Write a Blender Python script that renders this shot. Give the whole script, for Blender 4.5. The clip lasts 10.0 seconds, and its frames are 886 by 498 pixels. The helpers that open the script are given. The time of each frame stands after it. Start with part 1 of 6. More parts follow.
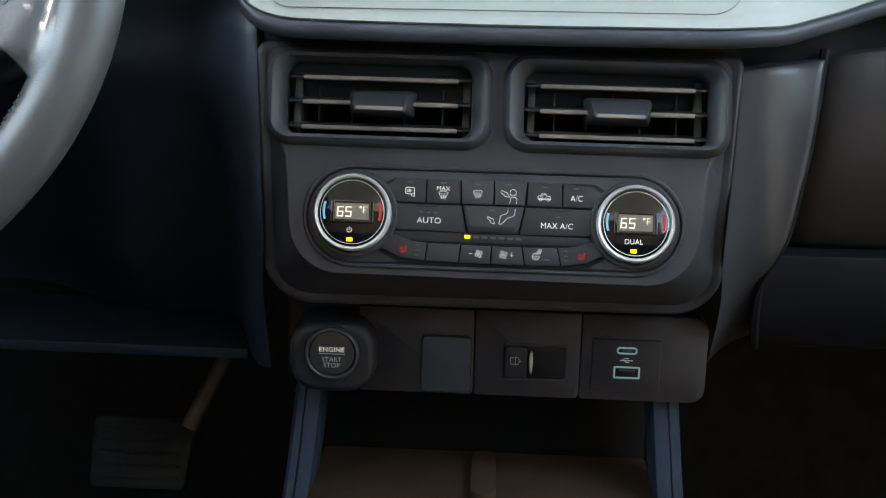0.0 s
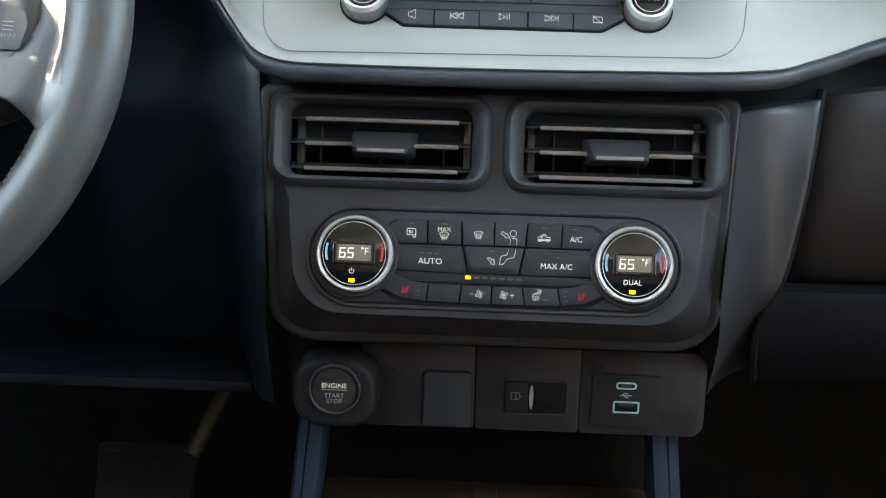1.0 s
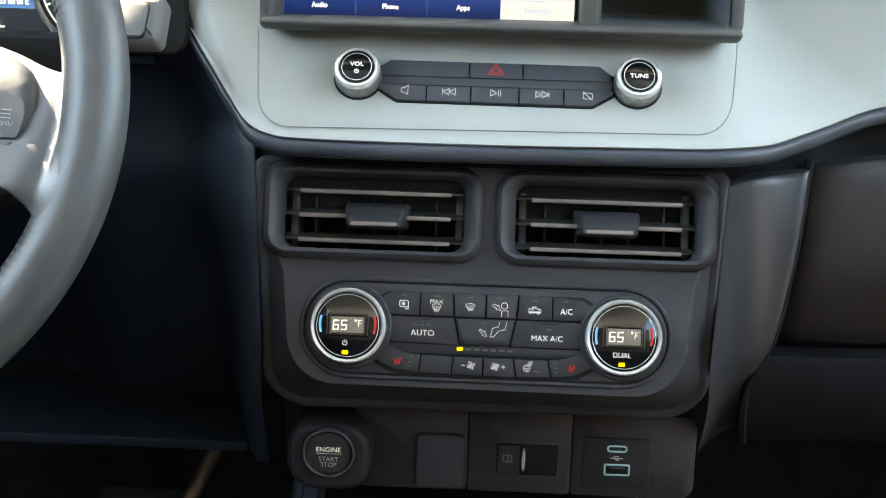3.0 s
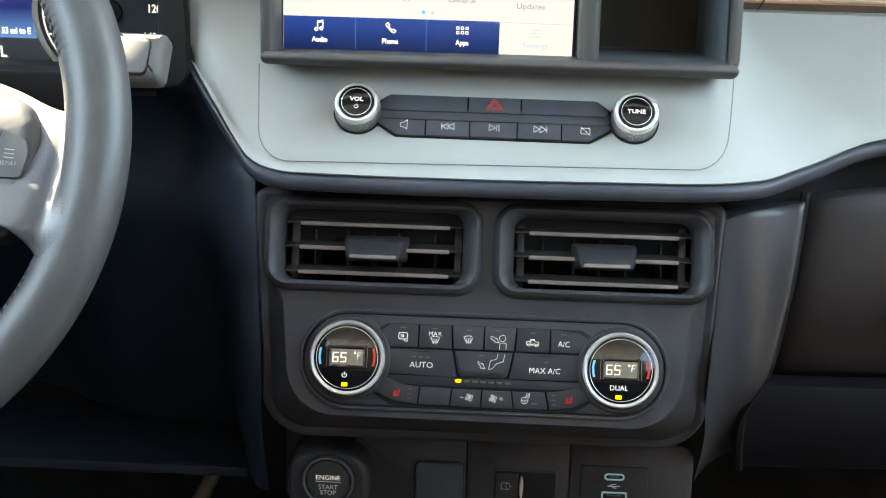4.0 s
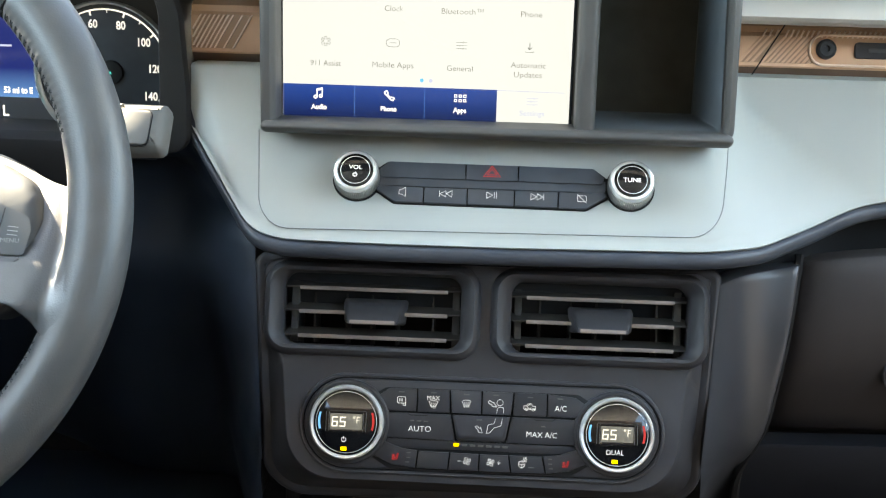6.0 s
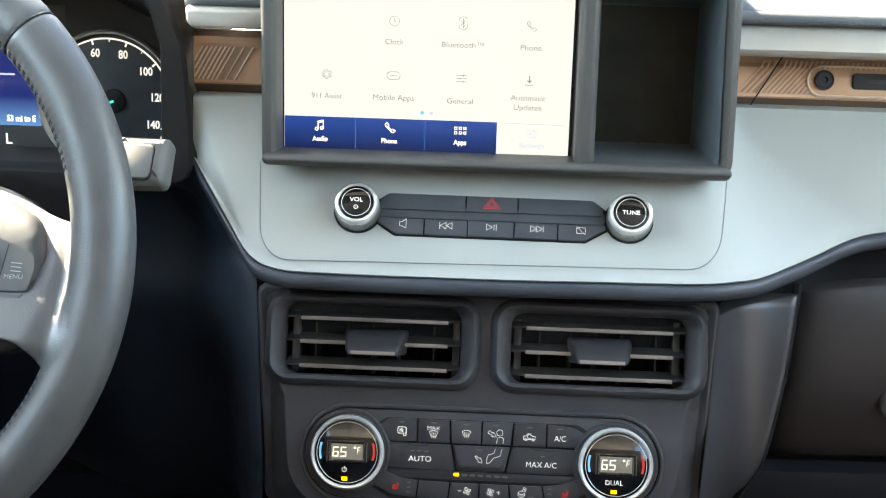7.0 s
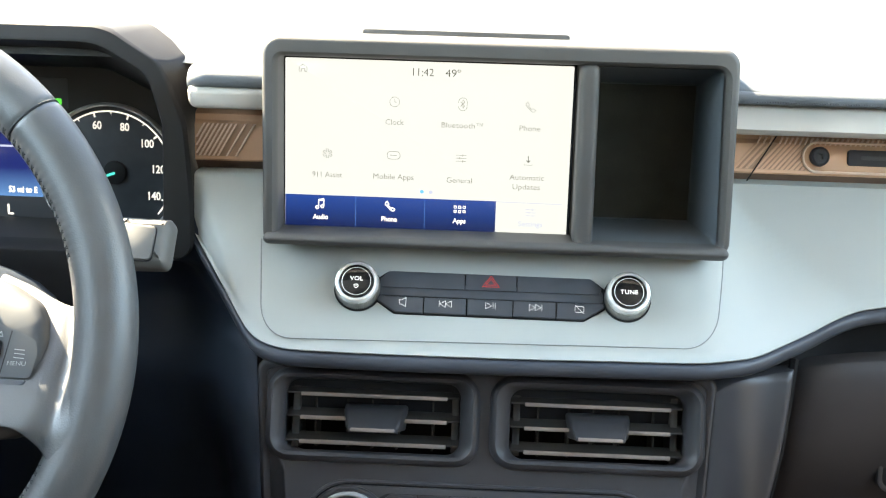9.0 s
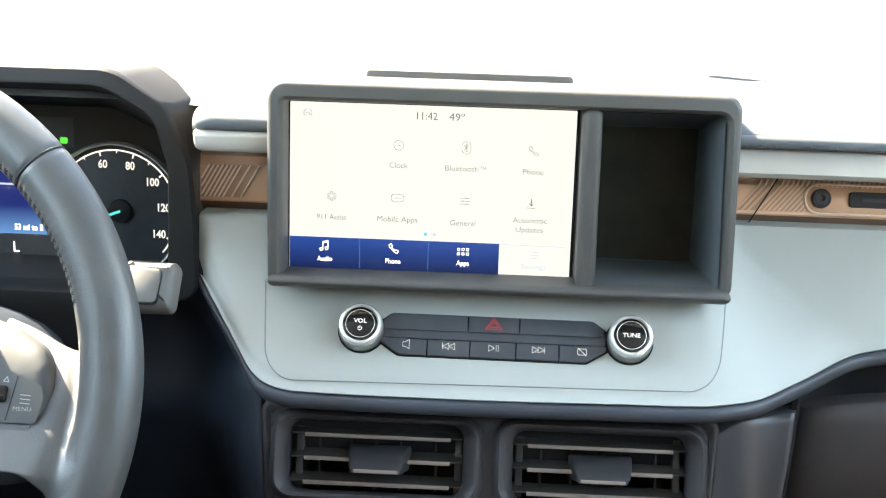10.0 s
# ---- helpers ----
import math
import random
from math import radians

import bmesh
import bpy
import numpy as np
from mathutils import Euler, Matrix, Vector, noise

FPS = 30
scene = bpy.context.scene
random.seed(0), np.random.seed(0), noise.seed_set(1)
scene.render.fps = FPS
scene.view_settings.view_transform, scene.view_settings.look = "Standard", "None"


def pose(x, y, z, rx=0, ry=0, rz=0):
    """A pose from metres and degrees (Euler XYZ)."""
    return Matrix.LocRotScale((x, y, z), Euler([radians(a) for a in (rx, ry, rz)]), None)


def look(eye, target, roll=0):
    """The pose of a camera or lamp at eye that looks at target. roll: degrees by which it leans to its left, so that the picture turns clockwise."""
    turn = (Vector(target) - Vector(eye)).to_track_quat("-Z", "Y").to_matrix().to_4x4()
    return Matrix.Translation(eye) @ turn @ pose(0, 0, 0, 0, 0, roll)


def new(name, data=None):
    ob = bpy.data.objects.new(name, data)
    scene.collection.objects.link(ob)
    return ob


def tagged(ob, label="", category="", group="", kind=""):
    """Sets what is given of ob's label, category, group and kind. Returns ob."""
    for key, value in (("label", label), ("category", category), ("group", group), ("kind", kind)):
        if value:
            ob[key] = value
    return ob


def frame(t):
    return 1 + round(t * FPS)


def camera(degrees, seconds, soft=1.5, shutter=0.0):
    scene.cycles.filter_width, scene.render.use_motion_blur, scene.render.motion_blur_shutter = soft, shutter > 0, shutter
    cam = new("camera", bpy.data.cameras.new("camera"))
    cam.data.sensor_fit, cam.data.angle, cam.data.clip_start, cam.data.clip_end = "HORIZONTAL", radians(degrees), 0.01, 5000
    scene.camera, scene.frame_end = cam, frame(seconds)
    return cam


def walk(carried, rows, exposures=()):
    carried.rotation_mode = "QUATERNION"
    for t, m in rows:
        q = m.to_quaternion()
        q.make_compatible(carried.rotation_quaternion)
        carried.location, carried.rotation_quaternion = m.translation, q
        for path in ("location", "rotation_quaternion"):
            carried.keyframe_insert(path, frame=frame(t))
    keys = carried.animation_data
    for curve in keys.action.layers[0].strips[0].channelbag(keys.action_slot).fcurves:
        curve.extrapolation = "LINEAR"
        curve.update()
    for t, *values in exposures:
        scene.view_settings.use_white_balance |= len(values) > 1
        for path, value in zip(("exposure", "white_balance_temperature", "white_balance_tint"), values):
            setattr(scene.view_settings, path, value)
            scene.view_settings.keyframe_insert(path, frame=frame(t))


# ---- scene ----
cam = camera(38.0, 10.0, soft=1.15)
PATH = [
    (0, (-0.002, -0.093, 0.769), (-0.073, 1.848, 0.289), 1.6),
    (0.5, (-0.002, -0.094, 0.782), (-0.076, 1.846, 0.303), 1.6),
    (1, (-0.002, -0.096, 0.794), (-0.076, 1.845, 0.315), 1.5),
    (1.5, (0.0, -0.095, 0.808), (-0.075, 1.845, 0.327), 1.5),
    (2, (0.001, -0.095, 0.819), (-0.074, 1.844, 0.336), 1.6),
    (2.5, (0.002, -0.095, 0.828), (-0.074, 1.845, 0.348), 1.5),
    (4, (0.003, -0.097, 0.862), (-0.074, 1.842, 0.377), 1.6),
    (4.5, (0.004, -0.097, 0.869), (-0.073, 1.843, 0.388), 1.6),
    (5, (0.002, -0.096, 0.88), (-0.07, 1.843, 0.397), 1.6),
    (5.5, (0.002, -0.096, 0.891), (-0.071, 1.844, 0.409), 1.6),
    (7, (0.002, -0.097, 0.921), (-0.074, 1.843, 0.441), 1.6),
    (7.5, (0.001, -0.096, 0.93), (-0.072, 1.845, 0.455), 1.7),
    (8, (0.001, -0.095, 0.94), (-0.074, 1.847, 0.468), 1.7),
    (8.5, (0.001, -0.095, 0.948), (-0.073, 1.85, 0.486), 1.7),
    (9, (-0.002, -0.095, 0.957), (-0.071, 1.853, 0.508), 1.7),
    (9.5, (-0.002, -0.095, 0.966), (-0.073, 1.855, 0.526), 1.8),
    (10, (-0.003, -0.095, 0.976), (-0.077, 1.856, 0.546), 1.8),
]
walk(cam, [(t, look(eye, target, roll)) for t, eye, target, roll in PATH],
     exposures=[(0.0, 4.63, 7950, 5), (2.5, 4.87, 7950, 5), (5.5, 4.89, 7950, 5), (10.0, 4.92, 7800, 5)])

# ---- world and sun ----
SUN_DIR = Vector((-0.60, 0.355, 0.715)).normalized()
world = bpy.data.worlds.new("sky")
scene.world = world
world.use_nodes = True
wn = world.node_tree.nodes
wl = world.node_tree.links
sky = wn.new("ShaderNodeTexSky")
sky.sky_type = "NISHITA"
sky.sun_disc = False
sky.sun_elevation = math.asin(SUN_DIR.z)
sky.sun_rotation = math.atan2(SUN_DIR.x, SUN_DIR.y)
wl.new(sky.outputs[0], wn["Background"].inputs[0])
wn["Background"].inputs[1].default_value = 0.07
sun_data = bpy.data.lights.new("sun", "SUN")
sun_data.energy = 2.9
sun_data.angle = radians(0.5)
sun_data.color = (1.0, 0.92, 0.80)
sun = new("sun", sun_data)
sun.matrix_world = look(SUN_DIR * 20, (0, 0, 0))
# unseen area lamps that add blue sky light at the two front door windows
for side, power in ((-1, 0.45), (1, 0.33)):
    pane = bpy.data.lights.new("sky_fill", "AREA")
    pane.shape = "RECTANGLE"
    pane.size, pane.size_y = 0.85, 0.36
    pane.energy = power
    pane.color = (0.53, 0.76, 1.0)
    sky_fill = new("sky_fill", pane)
    sky_fill.matrix_world = look((side * 0.70, 0.45, 1.17), (0, 0.45, 1.17))


# ---- materials ----
def mat(name, color, rough=0.5, metal=0.0, grain=0.0, grain_size=0.001, vary=0.0, vary_size=0.05,
        coat=0.0, spec=0.3, cells=False, rough_vary=0.0):
    m = bpy.data.materials.new(name)
    m.use_nodes = True
    nt = m.node_tree
    b = nt.nodes["Principled BSDF"]
    b.inputs["Base Color"].default_value = (*color, 1)
    b.inputs["Roughness"].default_value = rough
    b.inputs["Metallic"].default_value = metal
    b.inputs["Coat Weight"].default_value = coat
    b.inputs["Specular IOR Level"].default_value = spec
    geo = nt.nodes.new("ShaderNodeNewGeometry")
    if vary:
        n = nt.nodes.new("ShaderNodeTexNoise")
        n.inputs["Scale"].default_value = 1 / vary_size
        n.inputs["Detail"].default_value = 6
        nt.links.new(geo.outputs["Position"], n.inputs["Vector"])
        ramp = nt.nodes.new("ShaderNodeMapRange")
        ramp.inputs["From Min"].default_value = 0.3
        ramp.inputs["From Max"].default_value = 0.7
        ramp.inputs["To Min"].default_value = 1 - vary
        ramp.inputs["To Max"].default_value = 1 + vary
        nt.links.new(n.outputs[0], ramp.inputs["Value"])
        mix = nt.nodes.new("ShaderNodeVectorMath")
        mix.operation = "SCALE"
        mix.inputs[0].default_value = color
        nt.links.new(ramp.outputs[0], mix.inputs["Scale"])
        nt.links.new(mix.outputs[0], b.inputs["Base Color"])
        if rough_vary:
            rr = nt.nodes.new("ShaderNodeMapRange")
            rr.inputs["From Min"].default_value = 0.3
            rr.inputs["From Max"].default_value = 0.7
            rr.inputs["To Min"].default_value = rough - rough_vary
            rr.inputs["To Max"].default_value = rough + rough_vary
            nt.links.new(n.outputs[0], rr.inputs["Value"])
            nt.links.new(rr.outputs[0], b.inputs["Roughness"])
    if grain:
        if cells:
            g = nt.nodes.new("ShaderNodeTexVoronoi")
            g.feature = "SMOOTH_F1"
        else:
            g = nt.nodes.new("ShaderNodeTexNoise")
            g.inputs["Detail"].default_value = 3
        g.inputs["Scale"].default_value = 1 / grain_size
        nt.links.new(geo.outputs["Position"], g.inputs["Vector"])
        bump = nt.nodes.new("ShaderNodeBump")
        bump.inputs["Strength"].default_value = grain
        bump.inputs["Distance"].default_value = grain_size * 0.5
        nt.links.new(g.outputs[0], bump.inputs["Height"])
        nt.links.new(bump.outputs[0], b.inputs["Normal"])
    return m


def glow(name, color, strength, base=(0.01, 0.01, 0.01), rough=0.3):
    m = mat(name, base, rough)
    b = m.node_tree.nodes["Principled BSDF"]
    b.inputs["Emission Color"].default_value = (*color, 1)
    b.inputs["Emission Strength"].default_value = strength * 0.53
    return m


def clear_glass(name):
    m = bpy.data.materials.new(name)
    m.use_nodes = True
    nt = m.node_tree
    nt.nodes.remove(nt.nodes["Principled BSDF"])
    out = nt.nodes["Material Output"]
    mix = nt.nodes.new("ShaderNodeMixShader")
    tr = nt.nodes.new("ShaderNodeBsdfTransparent")
    gl = nt.nodes.new("ShaderNodeBsdfGlossy")
    gl.inputs["Roughness"].default_value = 0.02
    fr = nt.nodes.new("ShaderNodeFresnel")
    nt.links.new(fr.outputs[0], mix.inputs[0])
    nt.links.new(tr.outputs[0], mix.inputs[1])
    nt.links.new(gl.outputs[0], mix.inputs[2])
    nt.links.new(mix.outputs[0], out.inputs["Surface"])
    return m


M_SILVER = mat("satin_silver_paint", (0.368, 0.385, 0.365), 0.50, 0.0, 0.05, 0.0008, 0.03, 0.06, rough_vary=0.05)
M_STACK = mat("charcoal_plastic", (0.0395, 0.0385, 0.043), 0.45, 0, 0.12, 0.0006, 0.12, 0.03, rough_vary=0.06)
M_LIP = mat("slate_lip_plastic", (0.046, 0.051, 0.062), 0.36, 0, 0.15, 0.0007, 0.15, 0.04, rough_vary=0.06)
M_SIDE = mat("slate_side_plastic", (0.045, 0.045, 0.051), 0.36, 0, 0.12, 0.0007, 0.12, 0.04, spec=0.5, rough_vary=0.05)
# near-black that carries the shade under the lip; also the wrap seam
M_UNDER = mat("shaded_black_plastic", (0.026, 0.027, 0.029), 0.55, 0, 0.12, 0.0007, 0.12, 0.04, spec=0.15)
# cubby walls, with blue sky light put into a lighter colour
M_CUBBY = mat("lit_cubby_grey", (0.085, 0.098, 0.108), 0.5, 0, 0.1, 0.0006, 0.08, 0.03)
# lighter copy of the hood plastic, so its outer skin reads sunlit
M_SKIN = mat("hood_skin", (0.032, 0.030, 0.030), 0.55, 0, 0.1, 0.0008, 0.08, 0.04, spec=0.2)
M_DARK = mat("dark_navy_plastic", (0.016, 0.022, 0.032), 0.45, 0, 0.15, 0.0007, 0.15, 0.04, spec=0.2, rough_vary=0.06)
M_HOUSING = mat("grey_housing_plastic", (0.068, 0.064, 0.061), 0.48, 0, 0.1, 0.0006, 0.08, 0.03, rough_vary=0.05)
M_PAD = mat("grained_soft_pad", (0.085, 0.092, 0.10), 0.5, 0, 0.22, 0.0009, 0.12, 0.04, cells=True)
M_PADTRIM = mat("pale_grey_trim", (0.39, 0.365, 0.33), 0.45, 0, 0.05, 0.001, 0.04, 0.05)
M_COPPER = mat("bronze_painted_metal", (0.65, 0.405, 0.265), 0.40, 0.3, 0.08, 0.0006, 0.06, 0.03, rough_vary=0.05)
M_SLATE = mat("slate_plastic", (0.040, 0.035, 0.036), 0.5, 0, 0.14, 0.0007, 0.12, 0.04, spec=0.25, rough_vary=0.06)
M_POD = mat("pod_cover_plastic", (0.055, 0.057, 0.060), 0.5, 0, 0.1, 0.0006, 0.08, 0.03, rough_vary=0.05)
M_PODKEY = mat("pod_key_plastic", (0.050, 0.052, 0.055), 0.36, 0, 0.06, 0.0005, 0.08, 0.02, spec=0.5)
M_THREAD = mat("thread", (0.052, 0.056, 0.060), 0.8, spec=0.1)
# pale bronze carries the highlights on left ribs, rib tips and slot rim
M_RIB = mat("highlit_bronze", (0.88, 0.68, 0.54), 0.36, 0.1, 0.08, 0.0006, 0.06, 0.03, spec=0.5)
M_GROOVE = mat("shaded_bronze_groove", (0.40, 0.25, 0.165), 0.55, 0.1, 0.08, 0.0006, 0.06, 0.03)
M_SHROUD = mat("slate_shroud", (0.026, 0.032, 0.042), 0.4, 0, 0.12, 0.0008, 0.1, 0.04)
M_HOOD = mat("hood_plastic", (0.020, 0.019, 0.019), 0.55, 0, 0.12, 0.0008, 0.1, 0.04, spec=0.15, rough_vary=0.05)
# lighter than the vanes, so the end posts read as lit
M_POST = mat("vent_post_plastic", (0.075, 0.072, 0.070), 0.5, 0, 0.08, 0.0006, 0.1, 0.02)
M_VENT = mat("vent_black_plastic", (0.046, 0.042, 0.040), 0.5, 0, 0.08, 0.0006, 0.1, 0.02)
# slat edges; warm bounced light is put into this pale brown
M_SLAT = mat("lit_edge_plastic", (0.245, 0.200, 0.176), 0.40, 0.05, 0.05, 0.0006, 0.08, 0.02)
M_PANEL = mat("matt_panel_plastic", (0.050, 0.046, 0.049), 0.55, 0, 0.12, 0.0006, 0.12, 0.02, spec=0.2)
M_BASE = mat("shaded_brown_base", (0.17, 0.105, 0.075), 0.5, 0, 0.1, 0.0006, 0.1, 0.03)
M_BACKWALL = mat("brown_black_felt", (0.036, 0.033, 0.025), 0.9, 0, 0.3, 0.001, 0.2, 0.02)
M_SEAMLINE = mat("grey_seam", (0.20, 0.21, 0.21), 0.6)
M_KNEE = mat("black_knee_plastic", (0.021, 0.029, 0.043), 0.42, 0, 0.12, 0.0007, 0.15, 0.04, spec=0.4, rough_vary=0.06)
M_LOW = mat("black_lower_plastic", (0.010, 0.011, 0.015), 0.55, 0, 0.12, 0.0007, 0.15, 0.04, spec=0.15)
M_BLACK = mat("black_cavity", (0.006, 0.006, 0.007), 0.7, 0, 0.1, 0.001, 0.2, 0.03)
M_BUTTON = mat("button_plastic", (0.029, 0.0282, 0.031), 0.42, 0, 0.08, 0.0005, 0.1, 0.015)
M_AUDIO = mat("grey_button_plastic", (0.055, 0.06, 0.07), 0.42, 0, 0.08, 0.0005, 0.08, 0.015)
M_CHROME = mat("satin_chrome", (0.86, 0.85, 0.84), 0.27, 0.65, 0.03, 0.0004, 0.04, 0.01, spec=0.5)
M_GLOSS = mat("gloss_black_face", (0.006, 0.006, 0.007), 0.08, 0, 0, 0.001, 0.1, 0.02, coat=0.4, spec=0.5)
M_LEATHER = mat("wheel_leather", (0.059, 0.060, 0.061), 0.42, 0, 0.17, 0.0009, 0.10, 0.02, spec=0.65, cells=True, rough_vary=0.06)
M_RUBBER = mat("brown_rubber_mat", (0.07, 0.042, 0.025), 0.6, 0, 0.3, 0.002, 0.2, 0.03)
M_RAIL = mat("slate_blue_trim", (0.034, 0.050, 0.078), 0.35, 0, 0.1, 0.0008, 0.1, 0.04)
M_WHITE = glow("backlit_white", (1.0, 0.98, 0.95), 0.050, (0.75, 0.75, 0.73), 0.5)
M_PRINT = mat("white_print", (0.75, 0.75, 0.74), 0.5)
M_FAINT = mat("faint_print", (0.07, 0.07, 0.072), 0.5)
M_PODPRINT = mat("worn_grey_print", (0.34, 0.34, 0.33), 0.5)
M_CARPET = mat("black_carpet", (0.030, 0.029, 0.030), 0.9, 0, 0.8, 0.002, 0.3, 0.03)
M_HEADLINER = mat("headliner_fabric", (0.45, 0.44, 0.42), 0.9, 0, 0.4, 0.001, 0.05, 0.1)
M_DOOR = mat("door_panel_plastic", (0.08, 0.08, 0.085), 0.5, 0, 0.2, 0.001, 0.1, 0.1)
M_TAN = mat("tan_bounce", (0.30, 0.205, 0.15), 0.8, 0, 0.3, 0.002, 0.1, 0.1)
M_GLASS = clear_glass("clear_glass")
M_GROUND = mat("pale_concrete", (0.38, 0.37, 0.35), 0.9, 0, 0.4, 0.02, 0.2, 1.5)
M_BODY = mat("white_car_paint", (0.75, 0.76, 0.78), 0.25, 0, 0, 0.001, 0.02, 0.3, coat=0.5)


# ---- mesh helpers ----
def smooth(bm, angle=32):
    limit = radians(angle)
    bmesh.ops.recalc_face_normals(bm, faces=bm.faces)
    for f in bm.faces:
        f.smooth = True
    for e in bm.edges:
        e.smooth = len(e.link_faces) == 2 and e.calc_face_angle(0) < limit


def part(name, bm, material, parent, label="", angle=32):
    smooth(bm, angle)
    me = bpy.data.meshes.new(name)
    bm.to_mesh(me)
    bm.free()
    me.materials.append(material)
    ob = new(name, me)
    ob.parent = parent
    if label:
        ob["label"] = label
    return ob


def thing(name, label, category, at=(0, 0, 0), group="", kind=""):
    ob = new(name)
    ob.empty_display_size = 0.02
    ob.location = at
    bpy.context.view_layer.update()
    return tagged(ob, label, category, group, kind)


def under(name, bm, material, parent, label="", angle=32):
    """A part whose mesh is given in world metres, under a thing that stands elsewhere."""
    root = parent
    shift = Vector()
    while root:
        shift += Vector(root.location)
        root = root.parent
    bmesh.ops.translate(bm, vec=-shift, verts=bm.verts)
    return part(name, bm, material, parent, label, angle)


def face_frame(x, y, z, lean):
    """A plane that leans back by lean (rise over run): u to the right, v up along it, w out of it towards the seats."""
    a = math.atan(lean)
    s, c = math.sin(a), math.cos(a)
    return Matrix(((1, 0, 0, x), (0, s, -c, y), (0, c, s, z), (0, 0, 0, 1)))


def rpoly(pts, r, n=6):
    """A polygon with rounded corners. r: one radius or one for each corner."""
    out = []
    k = len(pts)
    for i in range(k):
        p = Vector(pts[i])
        a = Vector(pts[i - 1]) - p
        b = Vector(pts[(i + 1) % k]) - p
        rad = r[i] if isinstance(r, (list, tuple)) else r
        la, lb = a.length, b.length
        a.normalize(), b.normalize()
        half = math.acos(max(-1, min(1, a.dot(b)))) / 2
        if rad <= 1e-6 or half > 1.55:
            out += [tuple(p)] * (n + 1)
            continue
        d = min(rad / math.tan(half), la * 0.49, lb * 0.49)
        rad = d * math.tan(half)
        c = p + (a + b).normalized() * (rad / math.sin(half))
        p0, p1 = p + a * d - c, p + b * d - c
        a0 = math.atan2(p0.y, p0.x)
        da = math.atan2(p1.y, p1.x) - a0
        da = (da + math.pi) % (2 * math.pi) - math.pi
        for j in range(n + 1):
            t = a0 + da * j / n
            out.append((c.x + rad * math.cos(t), c.y + rad * math.sin(t)))
    return out


def rrect(x0, y0, x1, y1, r, n=6):
    return rpoly([(x0, y0), (x1, y0), (x1, y1), (x0, y1)], r, n)


def circle(cx, cy, r, n=48):
    return [(cx + r * math.cos(2 * math.pi * i / n), cy + r * math.sin(2 * math.pi * i / n)) for i in range(n)]


def inset(loop, d):
    """The loop (counter-clockwise) moved inwards by d."""
    k = len(loop)
    out = []
    for i in range(k):
        p = Vector(loop[i])
        j = i - 1
        while (Vector(loop[j]) - p).length < 1e-7 and j > i - k:
            j -= 1
        h = i + 1
        while (Vector(loop[h % k]) - p).length < 1e-7 and h < i + k:
            h += 1
        e0 = (p - Vector(loop[j])).normalized()
        e1 = (Vector(loop[h % k]) - p).normalized()
        n0, n1 = Vector((-e0.y, e0.x)), Vector((-e1.y, e1.x))
        m = n0 + n1
        m = m / max(0.3, m.dot(n0)) if m.length > 1e-6 else n0
        out.append((p.x + m.x * d, p.y + m.y * d))
    return out


def loft(bm, loops, m, cap_first=False, cap_last=True, closed=True):
    """Skins loops of (2D loop, height) in the frame m."""
    rows = []
    for loop, h in loops:
        rows.append([bm.verts.new(m @ Vector((p[0], p[1], h if not callable(h) else h(*p)))) for p in loop])
    for a, b in zip(rows, rows[1:]):
        k = len(a)
        for i in range(k if closed else k - 1):
            q = [a[i], a[(i + 1) % k], b[(i + 1) % k], b[i]]
            if len({v.co.to_tuple(7) for v in q}) >= 3:
                try:
                    bm.faces.new(q)
                except ValueError:
                    pass
    for flag, row in ((cap_first, rows[0]), (cap_last, rows[-1])):
        if flag:
            bm.faces.new(row)
    return rows


def done(bm):
    bmesh.ops.remove_doubles(bm, verts=bm.verts, dist=1e-6)
    return bm


def plate(loop, m, h0, h1, bevel=0.0004, back=False):
    """A slab with a rounded front edge."""
    bm = bmesh.new()
    b = bevel
    loft(bm, [(loop, h0), (loop, h1 - b), (inset(loop, b * 0.3), h1 - b * 0.3), (inset(loop, b), h1)], m, cap_first=back)
    return done(bm)


def ring(loop_out, loop_in, m, h0, h1, bevel=0.0006, depth=None):
    """A frame between two loops with rounded edges; its inner wall goes down to depth."""
    b = bevel
    depth = h0 if depth is None else depth
    bm = bmesh.new()
    loft(bm, [(loop_out, h0), (loop_out, h1 - b), (inset(loop_out, b * 0.3), h1 - b * 0.3), (inset(loop_out, b), h1),
              (inset(loop_in, -b), h1), (inset(loop_in, -b * 0.3), h1 - b * 0.3), (loop_in, h1 - b), (loop_in, depth)],
         m, False, False)
    return done(bm)


def fill(outer, holes, m, h=0.0):
    """A flat face with holes."""
    bm = bmesh.new()
    edges = []
    for loop in (outer, *holes):
        vs = []
        for p in loop:
            co = m @ Vector((p[0], p[1], h))
            if not vs or (vs[-1].co - co).length > 1e-6:
                vs.append(bm.verts.new(co))
        if (vs[0].co - vs[-1].co).length < 1e-6:
            bm.verts.remove(vs.pop())
        edges += [bm.edges.new((vs[i - 1], vs[i])) for i in range(len(vs))]
    bmesh.ops.triangle_fill(bm, use_beauty=True, edges=edges)
    return bm


def grid(rows, flip=False):
    """A sheet through rows of points."""
    bm = bmesh.new()
    vs = [[bm.verts.new(p) for p in r] for r in rows]
    for a, b in zip(vs, vs[1:]):
        for i in range(len(a) - 1):
            bm.faces.new((a[i], a[i + 1], b[i + 1], b[i]))
    return done(bm)


